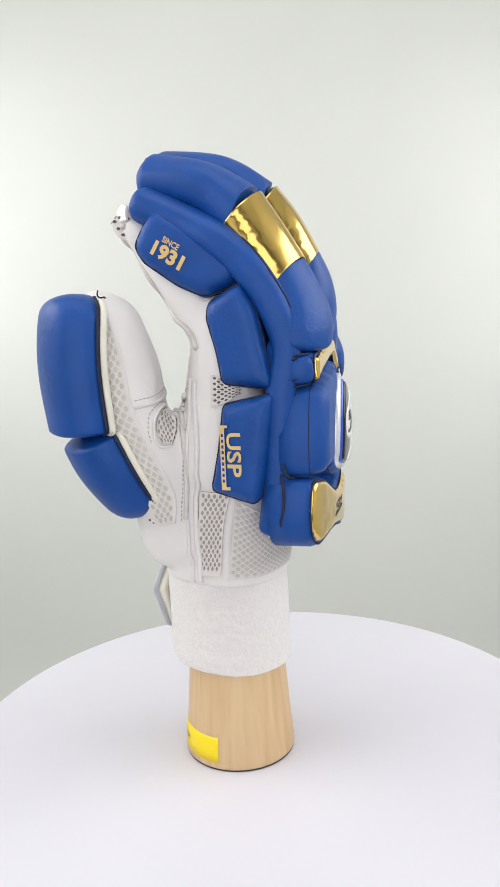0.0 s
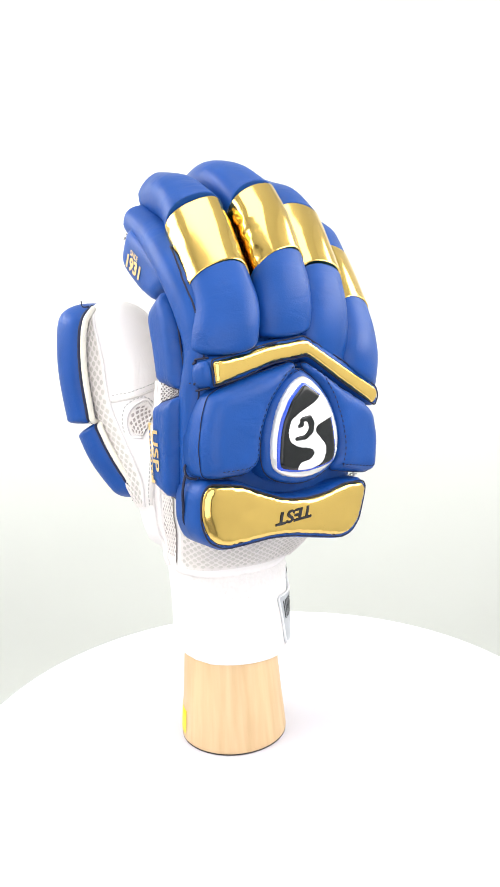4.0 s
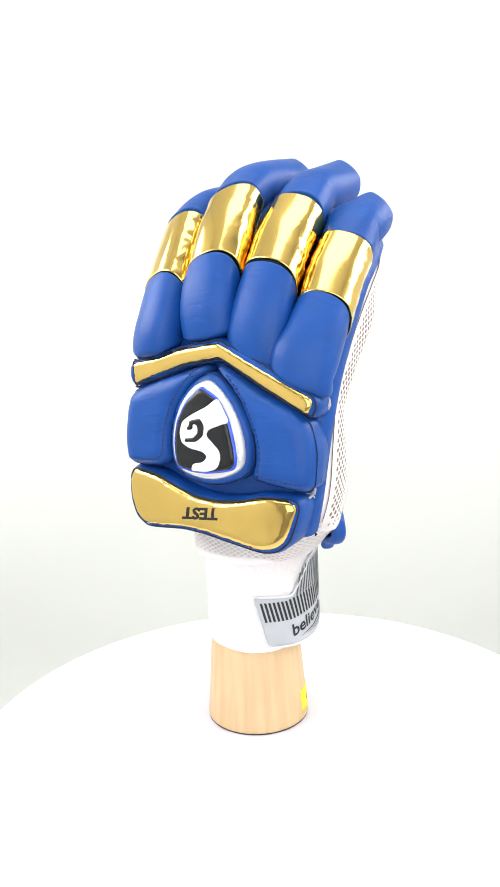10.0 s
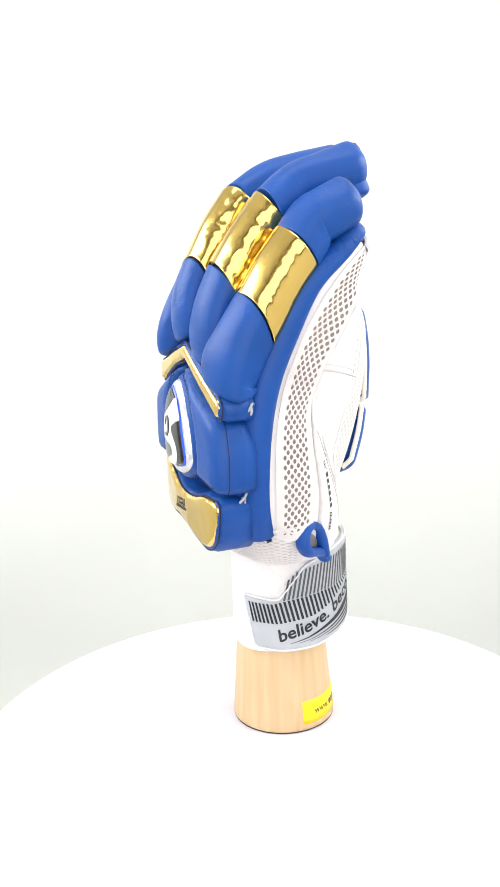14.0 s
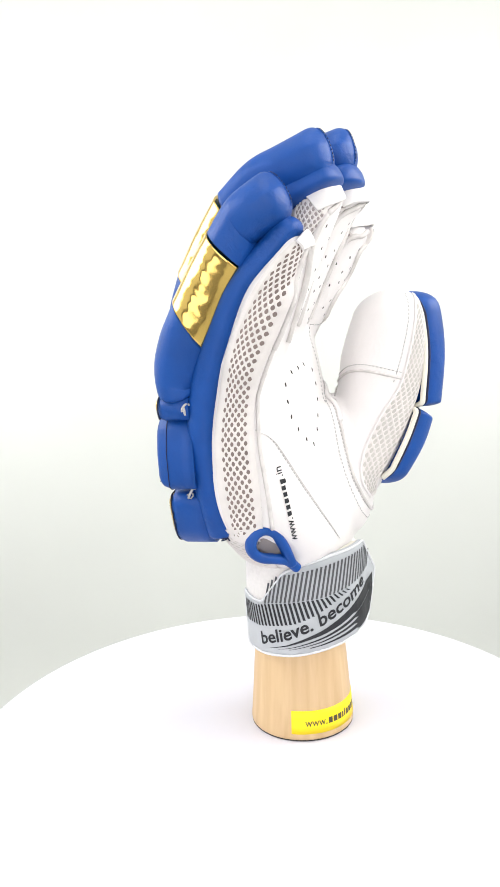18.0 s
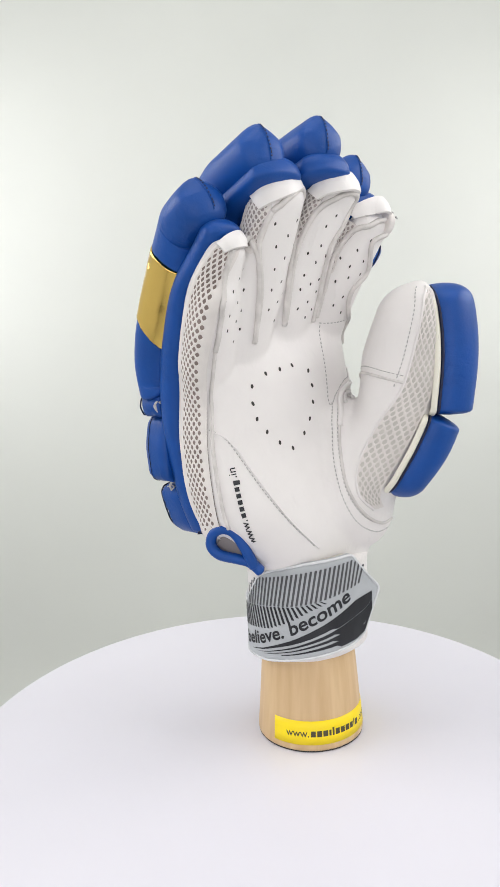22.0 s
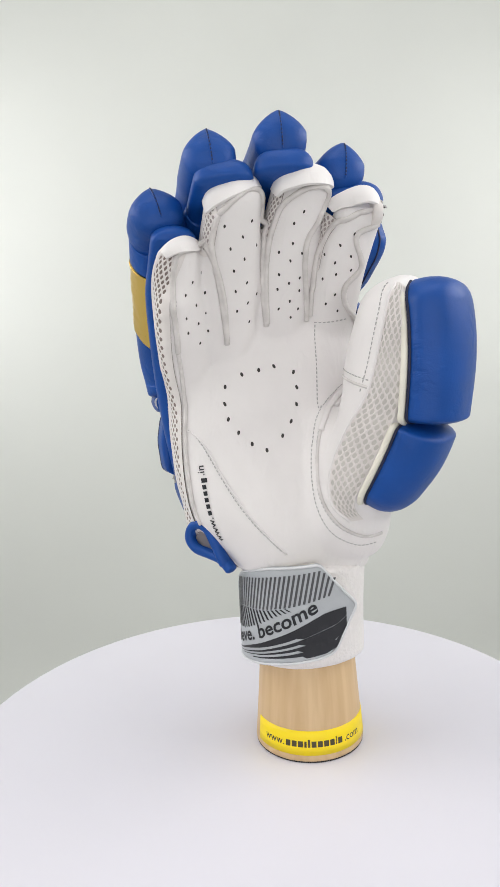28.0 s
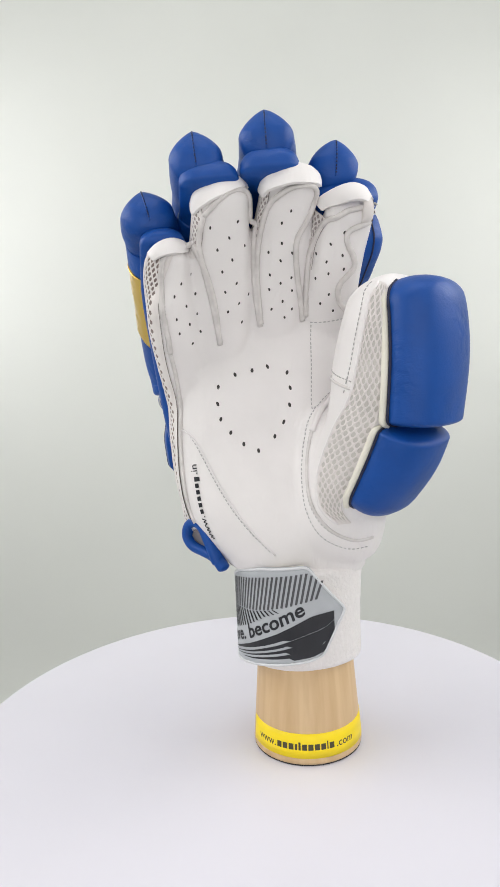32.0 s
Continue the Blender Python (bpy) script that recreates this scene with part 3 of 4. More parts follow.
# ---- fine work on the glove ----
def snap(p, lift=0.0, tree=None):
    """The point of the white body nearest to p, lifted off it."""
    co, no, _, _ = (tree or BODY).find_nearest(Vector(p))
    return co + no * lift


def laid(pts, lift, tree=None, n=None):
    """A smooth line through pts, laid on the body."""
    P = curve(pts, n or max(8, len(pts) * 6))
    return [tuple(snap(p, lift, tree)) for p in P]


def seam(name, pts, r, material, parent, lift=0.2, label="", tree=None):
    return part(name, cord(bmesh.new(), laid(pts, lift, tree), r, 6, len(pts) * 8), material, parent, label)


def stitches(name, pts, material, parent, pitch=2.6, dash=1.5, r=0.32, lift=0.15, tree=None, label=""):
    """A row of separate stitches along a line."""
    P = np.array(laid(pts, lift, tree, 80))
    run = np.r_[0, np.cumsum(np.linalg.norm(np.diff(P, axis=0), axis=1))]
    bm = bmesh.new()
    at = lambda s: tuple(np.interp(s, run, P[:, k]) for k in range(3))
    for s in np.arange(0.5, run[-1] - dash, pitch):
        cord(bm, [at(s), at(s + dash / 2), at(s + dash)], r, 5, 3)
    return part(name, bm, material, parent, label)


def between(A, B):
    """The surface between two rails, laid on the body and evened out: u along, v across."""
    a, b = curve(A, 60), curve(B, 60)
    nv = 9
    G = np.array([[snap(a[i] * (1 - j / nv) + b[i] * j / nv) for j in range(nv + 1)] for i in range(60)])
    for _ in range(5):
        S = G.copy()
        S[1:-1] = (G[:-2] + 2 * G[1:-1] + G[2:]) / 4
        S[:, 1:-1] = (S[:, :-2] + 2 * S[:, 1:-1] + S[:, 2:]) / 4
        for i in range(60):
            for j in range(nv + 1):
                co, no, _, _ = BODY.find_nearest(Vector(S[i, j]))
                gap = (Vector(S[i, j]) - co).dot(no)
                if gap < 0.2:
                    S[i, j] += np.array(no) * (0.2 - gap)
        G = S
    N = np.cross(np.gradient(G, axis=0), np.gradient(G, axis=1))
    N /= np.maximum(np.linalg.norm(N, axis=2), 1e-9)[:, :, None]
    out = sum(Vector(N[i, 4]).dot(BODY.find_nearest(Vector(G[i, 4]))[1]) for i in range(60))
    N *= 1 if out > 0 else -1

    def at(u, v, lift):
        x, y = min(max(u, 0), 1) * 58.999, min(max(v, 0), 1) * (nv - 0.001)
        i, j = int(x), int(y)
        fx, fy = x - i, y - j
        mix = lambda M: (M[i, j] * (1 - fx) + M[i + 1, j] * fx) * (1 - fy) + (M[i, j + 1] * (1 - fx) + M[i + 1, j + 1] * fx) * fy
        return Vector(mix(G) + mix(N) * lift)
    la = np.linalg.norm(np.diff(a, axis=0), axis=1).sum()
    lb = np.linalg.norm(np.diff(b, axis=0), axis=1).sum()
    return at, (la + lb) / 2, np.linalg.norm(a - b, axis=1).max()


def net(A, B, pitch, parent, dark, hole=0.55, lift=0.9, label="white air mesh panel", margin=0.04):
    """Open-hole mesh fabric: a net of small rings over a darker sheet that colours the holes."""
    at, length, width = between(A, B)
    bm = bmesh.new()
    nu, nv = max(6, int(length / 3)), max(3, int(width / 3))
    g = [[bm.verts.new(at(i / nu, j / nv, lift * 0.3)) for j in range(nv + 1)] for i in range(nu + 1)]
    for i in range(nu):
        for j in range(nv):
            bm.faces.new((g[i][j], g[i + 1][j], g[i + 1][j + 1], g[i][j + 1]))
    panel_ob = part("mesh_underlay", bm, dark, parent)
    bm = bmesh.new()
    # diamond cells, each with a rounded opening
    dv, du = pitch * 0.9 / width, pitch * 1.25 / length
    spots = {}

    def spot(u, v, h):
        key = (round(u * length * 20), round(v * width * 20), h)
        if key not in spots:
            spots[key] = bm.verts.new(at(u, v, h))
        return spots[key]
    keep = lambda q: (min(max(q[0], 0), 1), min(max(q[1], 0), 1))
    for i in range(int(2 / du) + 2):
        for j in range(-1, int(1 / dv) + 2):
            u0, v0 = i * du / 2, (j + (0.5 if i % 2 else 0.0)) * dv
            rim = [(u0 + du / 2 * p, v0 + dv / 2 * q) for p, q in ((1, 0), (0.5, 0.5), (0, 1), (-0.5, 0.5), (-1, 0), (-0.5, -0.5), (0, -1), (0.5, -0.5))]
            clipped = [keep(q) for q in rim]
            if len({(round(u, 4), round(v, 4)) for u, v in clipped}) < 3 or not (-0.3 * du < u0 < 1 + 0.3 * du and -0.3 * dv < v0 < 1 + 0.3 * dv):
                continue
            vo = [spot(u, v, lift) for u, v in clipped]
            if clipped != rim or not margin < v0 < 1 - margin:
                try:
                    bm.faces.new(list(dict.fromkeys(vo)))
                except ValueError:
                    pass
                continue
            vi = [bm.verts.new(at(u0 + (u - u0) * hole * f, v0 + (v - v0) * hole * f, lift * 0.4)) for (u, v), f in zip(rim, (1.0, 1.28) * 4)]
            for k in range(8):
                m = (k + 1) % 8
                bm.faces.new((vo[k], vo[m], vi[m], vi[k]))
    part("mesh_panel", bm, MESH, parent, label)
    return panel_ob


def punched(name, pts, r, parent):
    """Small punched holes with a soft rim, each a shallow dark dish."""
    bm = bmesh.new()
    for p in pts:
        co, no, _, _ = BODY.find_nearest(Vector(p))
        a = no.cross(Vector((0, 0, 1))).normalized()
        b = a.cross(no)
        tilt = random.uniform(-0.4, 0.4)
        ring = []
        for k in range(8):
            t = k * math.pi / 4
            q = co + no * 0.12 + (a * math.cos(t) * r * 0.8 + b * math.sin(t) * r * 1.25) + a * math.sin(t) * r * tilt
            ring.append(bm.verts.new(q))
        c = bm.verts.new(co + no * 0.06)
        for k in range(8):
            bm.faces.new((ring[k], ring[(k + 1) % 8], c))
    return part(name, bm, DARK, parent, "punched vent holes")


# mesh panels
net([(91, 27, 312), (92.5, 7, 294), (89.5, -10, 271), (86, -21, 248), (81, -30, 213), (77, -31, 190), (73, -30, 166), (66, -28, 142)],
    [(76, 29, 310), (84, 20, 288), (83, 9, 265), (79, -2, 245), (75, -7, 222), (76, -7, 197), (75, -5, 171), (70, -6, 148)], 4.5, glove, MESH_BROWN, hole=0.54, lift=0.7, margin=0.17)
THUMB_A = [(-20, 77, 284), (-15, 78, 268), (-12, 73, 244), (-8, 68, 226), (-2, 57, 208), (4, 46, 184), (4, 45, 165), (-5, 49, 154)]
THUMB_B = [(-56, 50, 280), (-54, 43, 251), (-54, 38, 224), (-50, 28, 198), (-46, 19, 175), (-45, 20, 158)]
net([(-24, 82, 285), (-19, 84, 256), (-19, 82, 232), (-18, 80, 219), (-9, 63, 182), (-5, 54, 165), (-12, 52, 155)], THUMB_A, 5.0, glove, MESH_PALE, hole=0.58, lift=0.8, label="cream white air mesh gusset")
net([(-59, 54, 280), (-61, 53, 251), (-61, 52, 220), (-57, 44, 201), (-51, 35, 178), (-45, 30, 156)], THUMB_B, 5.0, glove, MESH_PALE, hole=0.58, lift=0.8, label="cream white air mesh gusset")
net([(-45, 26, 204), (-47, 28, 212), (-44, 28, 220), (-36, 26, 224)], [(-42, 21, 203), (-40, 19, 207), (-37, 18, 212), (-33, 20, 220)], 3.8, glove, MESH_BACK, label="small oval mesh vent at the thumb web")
END_A = [(36, 334), (45, 335.5), (52, 331), (53.5, 327), (51, 321), (46, 318), (39, 320)]
sleeve_end = panel("sleeve_end", END_A, on_side(-28.5, 0.0), 5, 1.2, 2.5, MESH, glove, "frayed mesh end of the finger sleeve", corner=2.5, step=1.6, wrinkle=0.8)
for k, (u, v) in enumerate(((43, 330), (47.5, 331), (51, 329), (44.5, 325.5), (49, 325), (46, 321.5))):
    hole = [(u + 1.3 * math.cos(a) * (1 + 0.3 * (k % 2)), v + 0.9 * math.sin(a)) for a in np.linspace(0, 2 * math.pi, 8, endpoint=False)]
    bm = bmesh.new()
    bm.faces.new([bm.verts.new(on_side(-30.4, 0.0)(y, z, 0)) for y, z in hole])
    part("mesh_hole", bm, MESH_DARK, sleeve_end)
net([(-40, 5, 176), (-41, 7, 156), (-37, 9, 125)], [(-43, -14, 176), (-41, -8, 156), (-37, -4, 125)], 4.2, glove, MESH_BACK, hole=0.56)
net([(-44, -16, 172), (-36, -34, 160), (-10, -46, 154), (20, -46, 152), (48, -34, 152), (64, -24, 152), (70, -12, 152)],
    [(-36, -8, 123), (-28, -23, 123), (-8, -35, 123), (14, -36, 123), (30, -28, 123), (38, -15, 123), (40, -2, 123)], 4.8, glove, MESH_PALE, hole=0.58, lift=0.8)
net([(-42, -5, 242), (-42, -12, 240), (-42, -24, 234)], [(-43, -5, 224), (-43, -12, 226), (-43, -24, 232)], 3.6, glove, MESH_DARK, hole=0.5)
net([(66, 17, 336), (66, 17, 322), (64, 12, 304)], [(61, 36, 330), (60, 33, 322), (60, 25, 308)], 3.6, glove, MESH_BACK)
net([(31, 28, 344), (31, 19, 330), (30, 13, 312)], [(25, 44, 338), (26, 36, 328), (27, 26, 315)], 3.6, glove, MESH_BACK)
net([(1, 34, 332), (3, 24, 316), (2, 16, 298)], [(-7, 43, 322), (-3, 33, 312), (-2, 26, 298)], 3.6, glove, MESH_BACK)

# piped edges of the finger panels
for pts in ([(79, 5, 255), (83, 16, 280), (84, 25, 298), (82, 29, 306), (76, 30, 310), (66, 24, 313), (60, 24, 302), (54, 18, 282), (50, 8, 258)],
            [(50, 9, 259), (56, 19, 286), (60, 24, 302), (62, 28, 314), (60, 35, 326)],
            [(60, 35, 326), (53, 41, 333), (43, 40, 338), (37, 35, 335), (31, 27, 322), (30, 19, 303), (28, 14, 286), (25, 9, 268)],
            [(25, 10, 269), (27, 18, 299), (26, 27, 317), (24, 38, 331), (18, 47, 337), (6, 48, 339), (1, 43, 335), (4, 38, 324), (9, 34, 314), (8, 28, 301), (4, 19, 285), (0, 10, 271)],
            [(-2, 12, 273), (0, 25, 302), (-4, 34, 316), (-8, 41, 322), (-19, 46, 326), (-29, 43, 325)],
            [(-28, 46, 321), (-18, 46, 316), (-17, 43, 311), (-24, 35, 299), (-17, 29, 289), (-19, 23, 280), (-30, 11, 270), (-35, 3, 256)]):
    seam("finger_piping", pts, 1.7, EDGE, glove, 0.6)
    stitches("stitching", [(p[0] * 0.985 + 0.3, p[1] + 0.5, p[2] - 0.5) for p in pts], THREAD, glove, 2.2, 1.2, 0.22, 0.5)
# loops over the sleeve ends
TABS = [([(91, 22, 310), (86, 24, 315), (79, 24, 318), (72, 21, 317), (66, 15, 314)], [(88, 26, 304), (84, 28, 306), (79, 29, 307), (74, 26, 308), (69, 20, 309)]),
        ([(65, 22, 338), (62, 28, 343), (55, 34, 348), (44, 34, 348), (38, 28, 347)], [(64, 30, 328), (62, 35, 330), (54, 42, 334), (42, 39, 339), (37, 33, 340)]),
        ([(29, 32, 342), (26, 39, 349), (17, 44, 354), (6, 45, 352), (1, 38, 350)], [(28, 40, 335), (26, 46, 337), (16, 52, 339), (4, 49, 340), (0, 43, 340)]),
        ([(-1, 36, 335), (-5, 41, 339), (-16, 46, 343), (-23, 46, 342), (-29, 42, 340)], [(-4, 40, 328), (-8, 44, 329), (-18, 51, 331), (-26, 49, 330), (-31, 42, 329)])]


def strap_tab(upper, lower):
    """A leather strap bent over a sleeve end: square edges, standing clear of what it crosses."""
    nu, nv = 20, 6
    a, b = curve(upper, nu + 1), curve(lower, nu + 1)
    a, b = a + (b - a) * 0.3, b + (b - a) * 0.1
    G = np.array([[a[i] * (1 - j / nv) + b[i] * j / nv for j in range(nv + 1)] for i in range(nu + 1)])
    N = np.cross(np.gradient(G, axis=0), np.gradient(G, axis=1))
    N /= np.linalg.norm(N, axis=2)[:, :, None]
    if N[nu // 2, nv // 2] @ (G[nu // 2, nv // 2] - np.array(snap(G[nu // 2, nv // 2], -6.0))) < 0:
        N = -N
    for i in range(nu + 1):
        for j in range(nv + 1):
            bend = math.sin(math.pi * j / nv) * 0.9 + math.sin(math.pi * i / nu) * 1.0
            G[i, j] += N[i, j] * bend
            co, no, _, _ = BODY.find_nearest(Vector(G[i, j]))
            gap = (Vector(G[i, j]) - co).dot(no)
            if gap < 0.8:
                G[i, j] += np.array(no) * (0.8 - gap)
    bm = bmesh.new()
    top = [[bm.verts.new(G[i, j] + N[i, j] * 1.7) for j in range(nv + 1)] for i in range(nu + 1)]
    low = [[bm.verts.new(G[i, j]) for j in range(nv + 1)] for i in range(nu + 1)]
    for i in range(nu):
        for j in range(nv):
            bm.faces.new((top[i][j], top[i + 1][j], top[i + 1][j + 1], top[i][j + 1]))
            bm.faces.new((low[i][j], low[i][j + 1], low[i + 1][j + 1], low[i + 1][j]))
        bm.faces.new((top[i][0], low[i][0], low[i + 1][0], top[i + 1][0]))
        bm.faces.new((top[i][nv], top[i + 1][nv], low[i + 1][nv], low[i][nv]))
    for j in range(nv):
        bm.faces.new((top[0][j], top[0][j + 1], low[0][j + 1], low[0][j]))
        bm.faces.new((top[nu][j], low[nu][j], low[nu][j + 1], top[nu][j + 1]))
    bmesh.ops.recalc_face_normals(bm, faces=bm.faces[:])
    ob = part("finger_tab", bm, LEATHER, glove, "folded white leather finger tab")
    ob.data.set_sharp_from_angle(angle=radians(50))
    return ob


for upper_rail, lower_rail in TABS:
    strap_tab(upper_rail, lower_rail)
# vent holes
punched("palm_holes", [(52, 7, 233), (53, 8, 223), (52, 10, 214), (47, 13, 206), (40, 16, 199), (32, 19, 195), (22, 20, 203), (16, 19, 211), (12, 19, 221), (11, 18, 231), (12, 16, 240), (23, 13, 244), (32, 11, 242), (42, 9, 240)], 1.15, palm)
punched("finger_holes", [(67, 17, 298), (73, 21, 292), (64, 15, 287), (77, 20, 285), (70, 16, 280), (76, 15, 273), (63, 12, 276), (68, 12, 270), (74, 11, 265), (61, 8, 266), (66, 8, 259)], 0.8, palm)
punched("finger_holes", [(43, 36, 323), (57, 34, 320), (47, 33, 315), (53, 30, 309), (39, 28, 312), (45, 28, 304), (50, 25, 298), (42, 22, 292), (48, 21, 287), (40, 17, 281), (46, 17, 276), (34, 16, 286), (38, 11, 271)], 0.8, palm)
punched("finger_holes", [(14, 42, 327), (18, 37, 322), (17, 32, 312), (23, 27, 308), (11, 30, 307), (17, 28, 303), (22, 23, 296), (10, 24, 294), (16, 23, 291), (22, 20, 288), (9, 21, 287), (14, 19, 281), (20, 16, 277), (8, 16, 277), (12, 15, 272)], 0.8, palm)
punched("finger_holes", [(-15, 45, 315), (-9, 39, 310), (-3, 31, 306), (-16, 38, 304), (-8, 34, 301), (-18, 34, 297), (-4, 26, 293), (-10, 31, 295), (-17, 30, 290), (-12, 25, 284), (-8, 21, 279), (-16, 20, 275)], 0.8, palm)
# seams of the palm
seam("palm_edge", [(79, 5, 255), (75, -2, 235), (74, -5, 205), (74, -2, 178), (70, 0, 150)], 1.3, EDGE, glove, 0.5)
stitches("stitching", [(-4, 12, 269), (-14, 16, 269), (-25, 17, 271)], THREAD, palm)
stitches("stitching", [(-5, 12, 268), (-3, 16, 245), (-1, 21, 219), (-4, 22, 220), (-9, 20, 224), (-17, 18, 230), (-24, 16, 233), (-31, 13, 234)], THREAD, palm)
THENAR = [(-6, 24, 219), (3, 30, 206), (8, 35, 187), (9, 40, 168), (3, 46, 153), (-11, 49, 144), (-25, 49, 144)]
seam("thenar_seam", [(p[0] - 2, p[1], p[2]) for p in THENAR], 1.0, EDGE, palm, 0.3)
stitches("stitching", THENAR, THREAD, palm)
stitches("stitching", [(-3, 22, 220), (6, 28, 206), (11, 32, 186), (12, 38, 166), (6, 45, 148), (-10, 48, 138), (-24, 48, 138)], THREAD, palm)
PATCH = [(73, -6, 208), (70, 0, 205), (66, 6, 198), (59, 15, 181), (49, 22, 162), (40, 29, 148), (29, 37, 134)]
seam("patch_edge", PATCH, 0.55, LEATHER, palm, 0.3)
stitches("stitching", [(p[0] + 2.5, p[1] - 0.6, p[2] + 1.5) for p in PATCH], THREAD, palm)
# thumb seams and piping
for edges in THUMB_EDGES:
    for k, (name, rail) in enumerate((("palm", edges[0]), ("index", edges[1]))):
        rail = rail[1:-1:3]
        part("thumb_piping", cord(bmesh.new(), [(x + 0.56 * 3.6, y - 0.83 * 3.6, z) for x, y, z in rail], 1.9, 8, 60), PIPING, glove, "cream leather piping")
seam("thumb_seam", THUMB_A, 0.9, LEATHER, palm, 0.5)
stitches("stitching", [(p[0] + 1, p[1] - 4, p[2] + 1) for p in THUMB_A[:4]], THREAD, palm)
CROSS = [(-9, 70, 231), (-5, 60, 234), (-7, 47, 237), (-16, 36, 236), (-30, 30, 231), (-44, 29, 227), (-53, 37, 225)]
seam("thumb_seam", CROSS, 0.9, EDGE, palm, 0.3)
stitches("stitching", [(x, y, z + 4) for x, y, z in CROSS], THREAD, palm)
seam("thumb_seam", THUMB_B, 0.9, LEATHER, palm, 0.5)
RING = [(-49, 30, 205), (-50, 31, 213), (-47, 31, 222), (-38, 28, 227), (-30, 24, 223)]
stitches("stitching", RING, THREAD, palm)
seam("vent_edge", [(-42, 21, 202), (-46, 27, 203), (-48, 29, 212), (-44, 29, 221), (-36, 27, 225), (-32, 21, 221)], 0.8, LEATHER, palm, 0.5)
seam("web_fold", [(-20, 22, 226), (-30, 15, 212), (-38, 14, 190), (-42, 14, 160)], 1.6, EDGE, palm, 0.2)
for lip, r in (([(3, 32, 206), (-3, 28, 214), (-9, 23, 219.5), (-16, 19.5, 226), (-24, 16.5, 228.5), (-31, 13, 230)], 1.9), ([(-11, 25, 215), (-14, 23, 221), (-20, 19, 224), (-27, 15, 224)], 1.4), ([(-22, 24, 217), (-25, 20, 221), (-30, 15, 222)], 1.2)):
    seam("web_crease", lip, r, LEATHER, palm, 0.7)
seam("side_ridge", [(-38, 6, 238), (-39, 6, 230), (-43, 5, 199), (-41, 8, 166), (-37, 9, 120)], 1.6, LEATHER, glove, 0.4)
seam("side_ridge", [(-34, 9, 240), (-38, 11, 215), (-41, 12, 190), (-42, 13, 166), (-37, 14, 120)], 1.1, LEATHER, glove, 0.3)
stitches("stitching", [(-35, 12, 225), (-40, 14, 198), (-42, 16, 172), (-42, 17, 158)], THREAD, palm)

# navy binding round the pads, and loose threads
def binding(pts, r=0.8):
    return part("edge_binding", cord(bmesh.new(), pts, r, 6, len(pts) * 8), NAVY, glove, "dark navy stitched edge")


for edges in THUMB_EDGES:
    binding([(x + 0.3, y - 0.5, z) for x, y, z in edges[1][::3]], 1.15)
    binding([(x + 0.3, y - 0.5, z) for x, y, z in edges[0][::3]], 0.8)
for outline, place in ((SIDE_A, on_side(-38.2, 0.05)), (SIDE_B, on_side(-44.2, 0.1)), (SIDE_C, on_side(-48.2, 0.1))):
    edge = round_outline(outline, 3, 3)
    binding([tuple(place(u, v, 0.0)) for u, v in edge] + [tuple(place(*edge[0], 0.0))], 0.55)


def inset(outline, place, d, rise, soft, corner, first=0.0, last=1.0):
    """A line on a padded panel, d inside its edge, for a stretch of its outline."""
    O = round_outline(outline, corner, 1.5)
    area2 = sum(a[0] * b[1] - b[0] * a[1] for a, b in zip(O, np.roll(O, -1, 0)))
    T = np.roll(O, -1, 0) - np.roll(O, 1, 0)
    N = np.stack([-T[:, 1], T[:, 0]], 1) / np.linalg.norm(T, axis=1)[:, None] * (1 if area2 > 0 else -1)
    e = min(1, d / soft)
    h = rise * math.sqrt(1 - (1 - e) ** 2)
    Q = O + N * d
    keep = range(int(first * len(Q)), int(last * len(Q)))
    pts = [tuple(place(*Q[k], h)) for k in keep]
    return pts + ([pts[0]] if last - first >= 1 else [])


for outline, place, rise, ends in ((PADS[0], on_back(-61, 0.0004), 10.5, (0.27, 0.78)), (PADS[1], on_back(-61, 0.0006), 9.5, (0.52, 0.99))):
    binding(inset(outline, place, 0.05, rise, 10, 4), 0.25)
    bm, line = bmesh.new(), inset(outline, place, 5.0, rise, 10, 4, *ends)
    for p, q in zip(line[::2], line[1::2]):
        cord(bm, [p, q], 0.3, 5, 3)
    part("seam_stitching", bm, NAVY, glove)
binding(inset(CHEVRON, on_back(-60.4, 0.0003), 1.2, 5, 4, 3), 0.5)
binding(inset(CUFF, on_back(-62.7, 0.0014, slant=0.03), 1.6, 5, 4, 4), 0.5)
binding(inset(shrink(SHIELD, -4.2), on_badge(-66.0), 0.4, 5.2, 5, 6), 0.35)


def tie(pts, material=NAVY):
    """A loop of lacing cord that joins two rolls."""
    return part("lace", cord(bmesh.new(), pts, 0.8, 6, 60), material, glove, "navy lacing loop" if material is NAVY else "white lacing loop")


roll("knuckle_bar_end", [(-42, -49.5, 242.5, 6.5, 4.5, 5), (-44.3, -53.5, 243, 7.5, 5, 5), (-43.8, -57.5, 243.5, 7.5, 5, 5), (-41, -60.5, 244, 7, 5, 5)], (0, 0, 1), BLUE, glove, cap=(4, 3))
for z0 in (249, 244, 238):
    tie([(-44, -48.5, z0), (-46.8, -50, z0 - 0.5), (-48, -52, z0), (-48.2, -54.5, z0 + 1)])
binding([(-44, -49.5, 250.5), (-47.3, -52.5, 251), (-47.3, -56.5, 251.5), (-43.5, -60, 252)], 0.6)
binding([(-44, -49.5, 234.5), (-47.3, -52.5, 234.5), (-47.3, -56.5, 235), (-43.5, -60, 236)], 0.6)
tie([(-46, -50, 233), (-47, -51, 220), (-48.5, -51, 205), (-49, -50.5, 192)])
tie([(-50, -45, 194), (-53, -46, 193), (-54, -47.5, 190), (-53, -49, 187), (-49, -51, 186)])
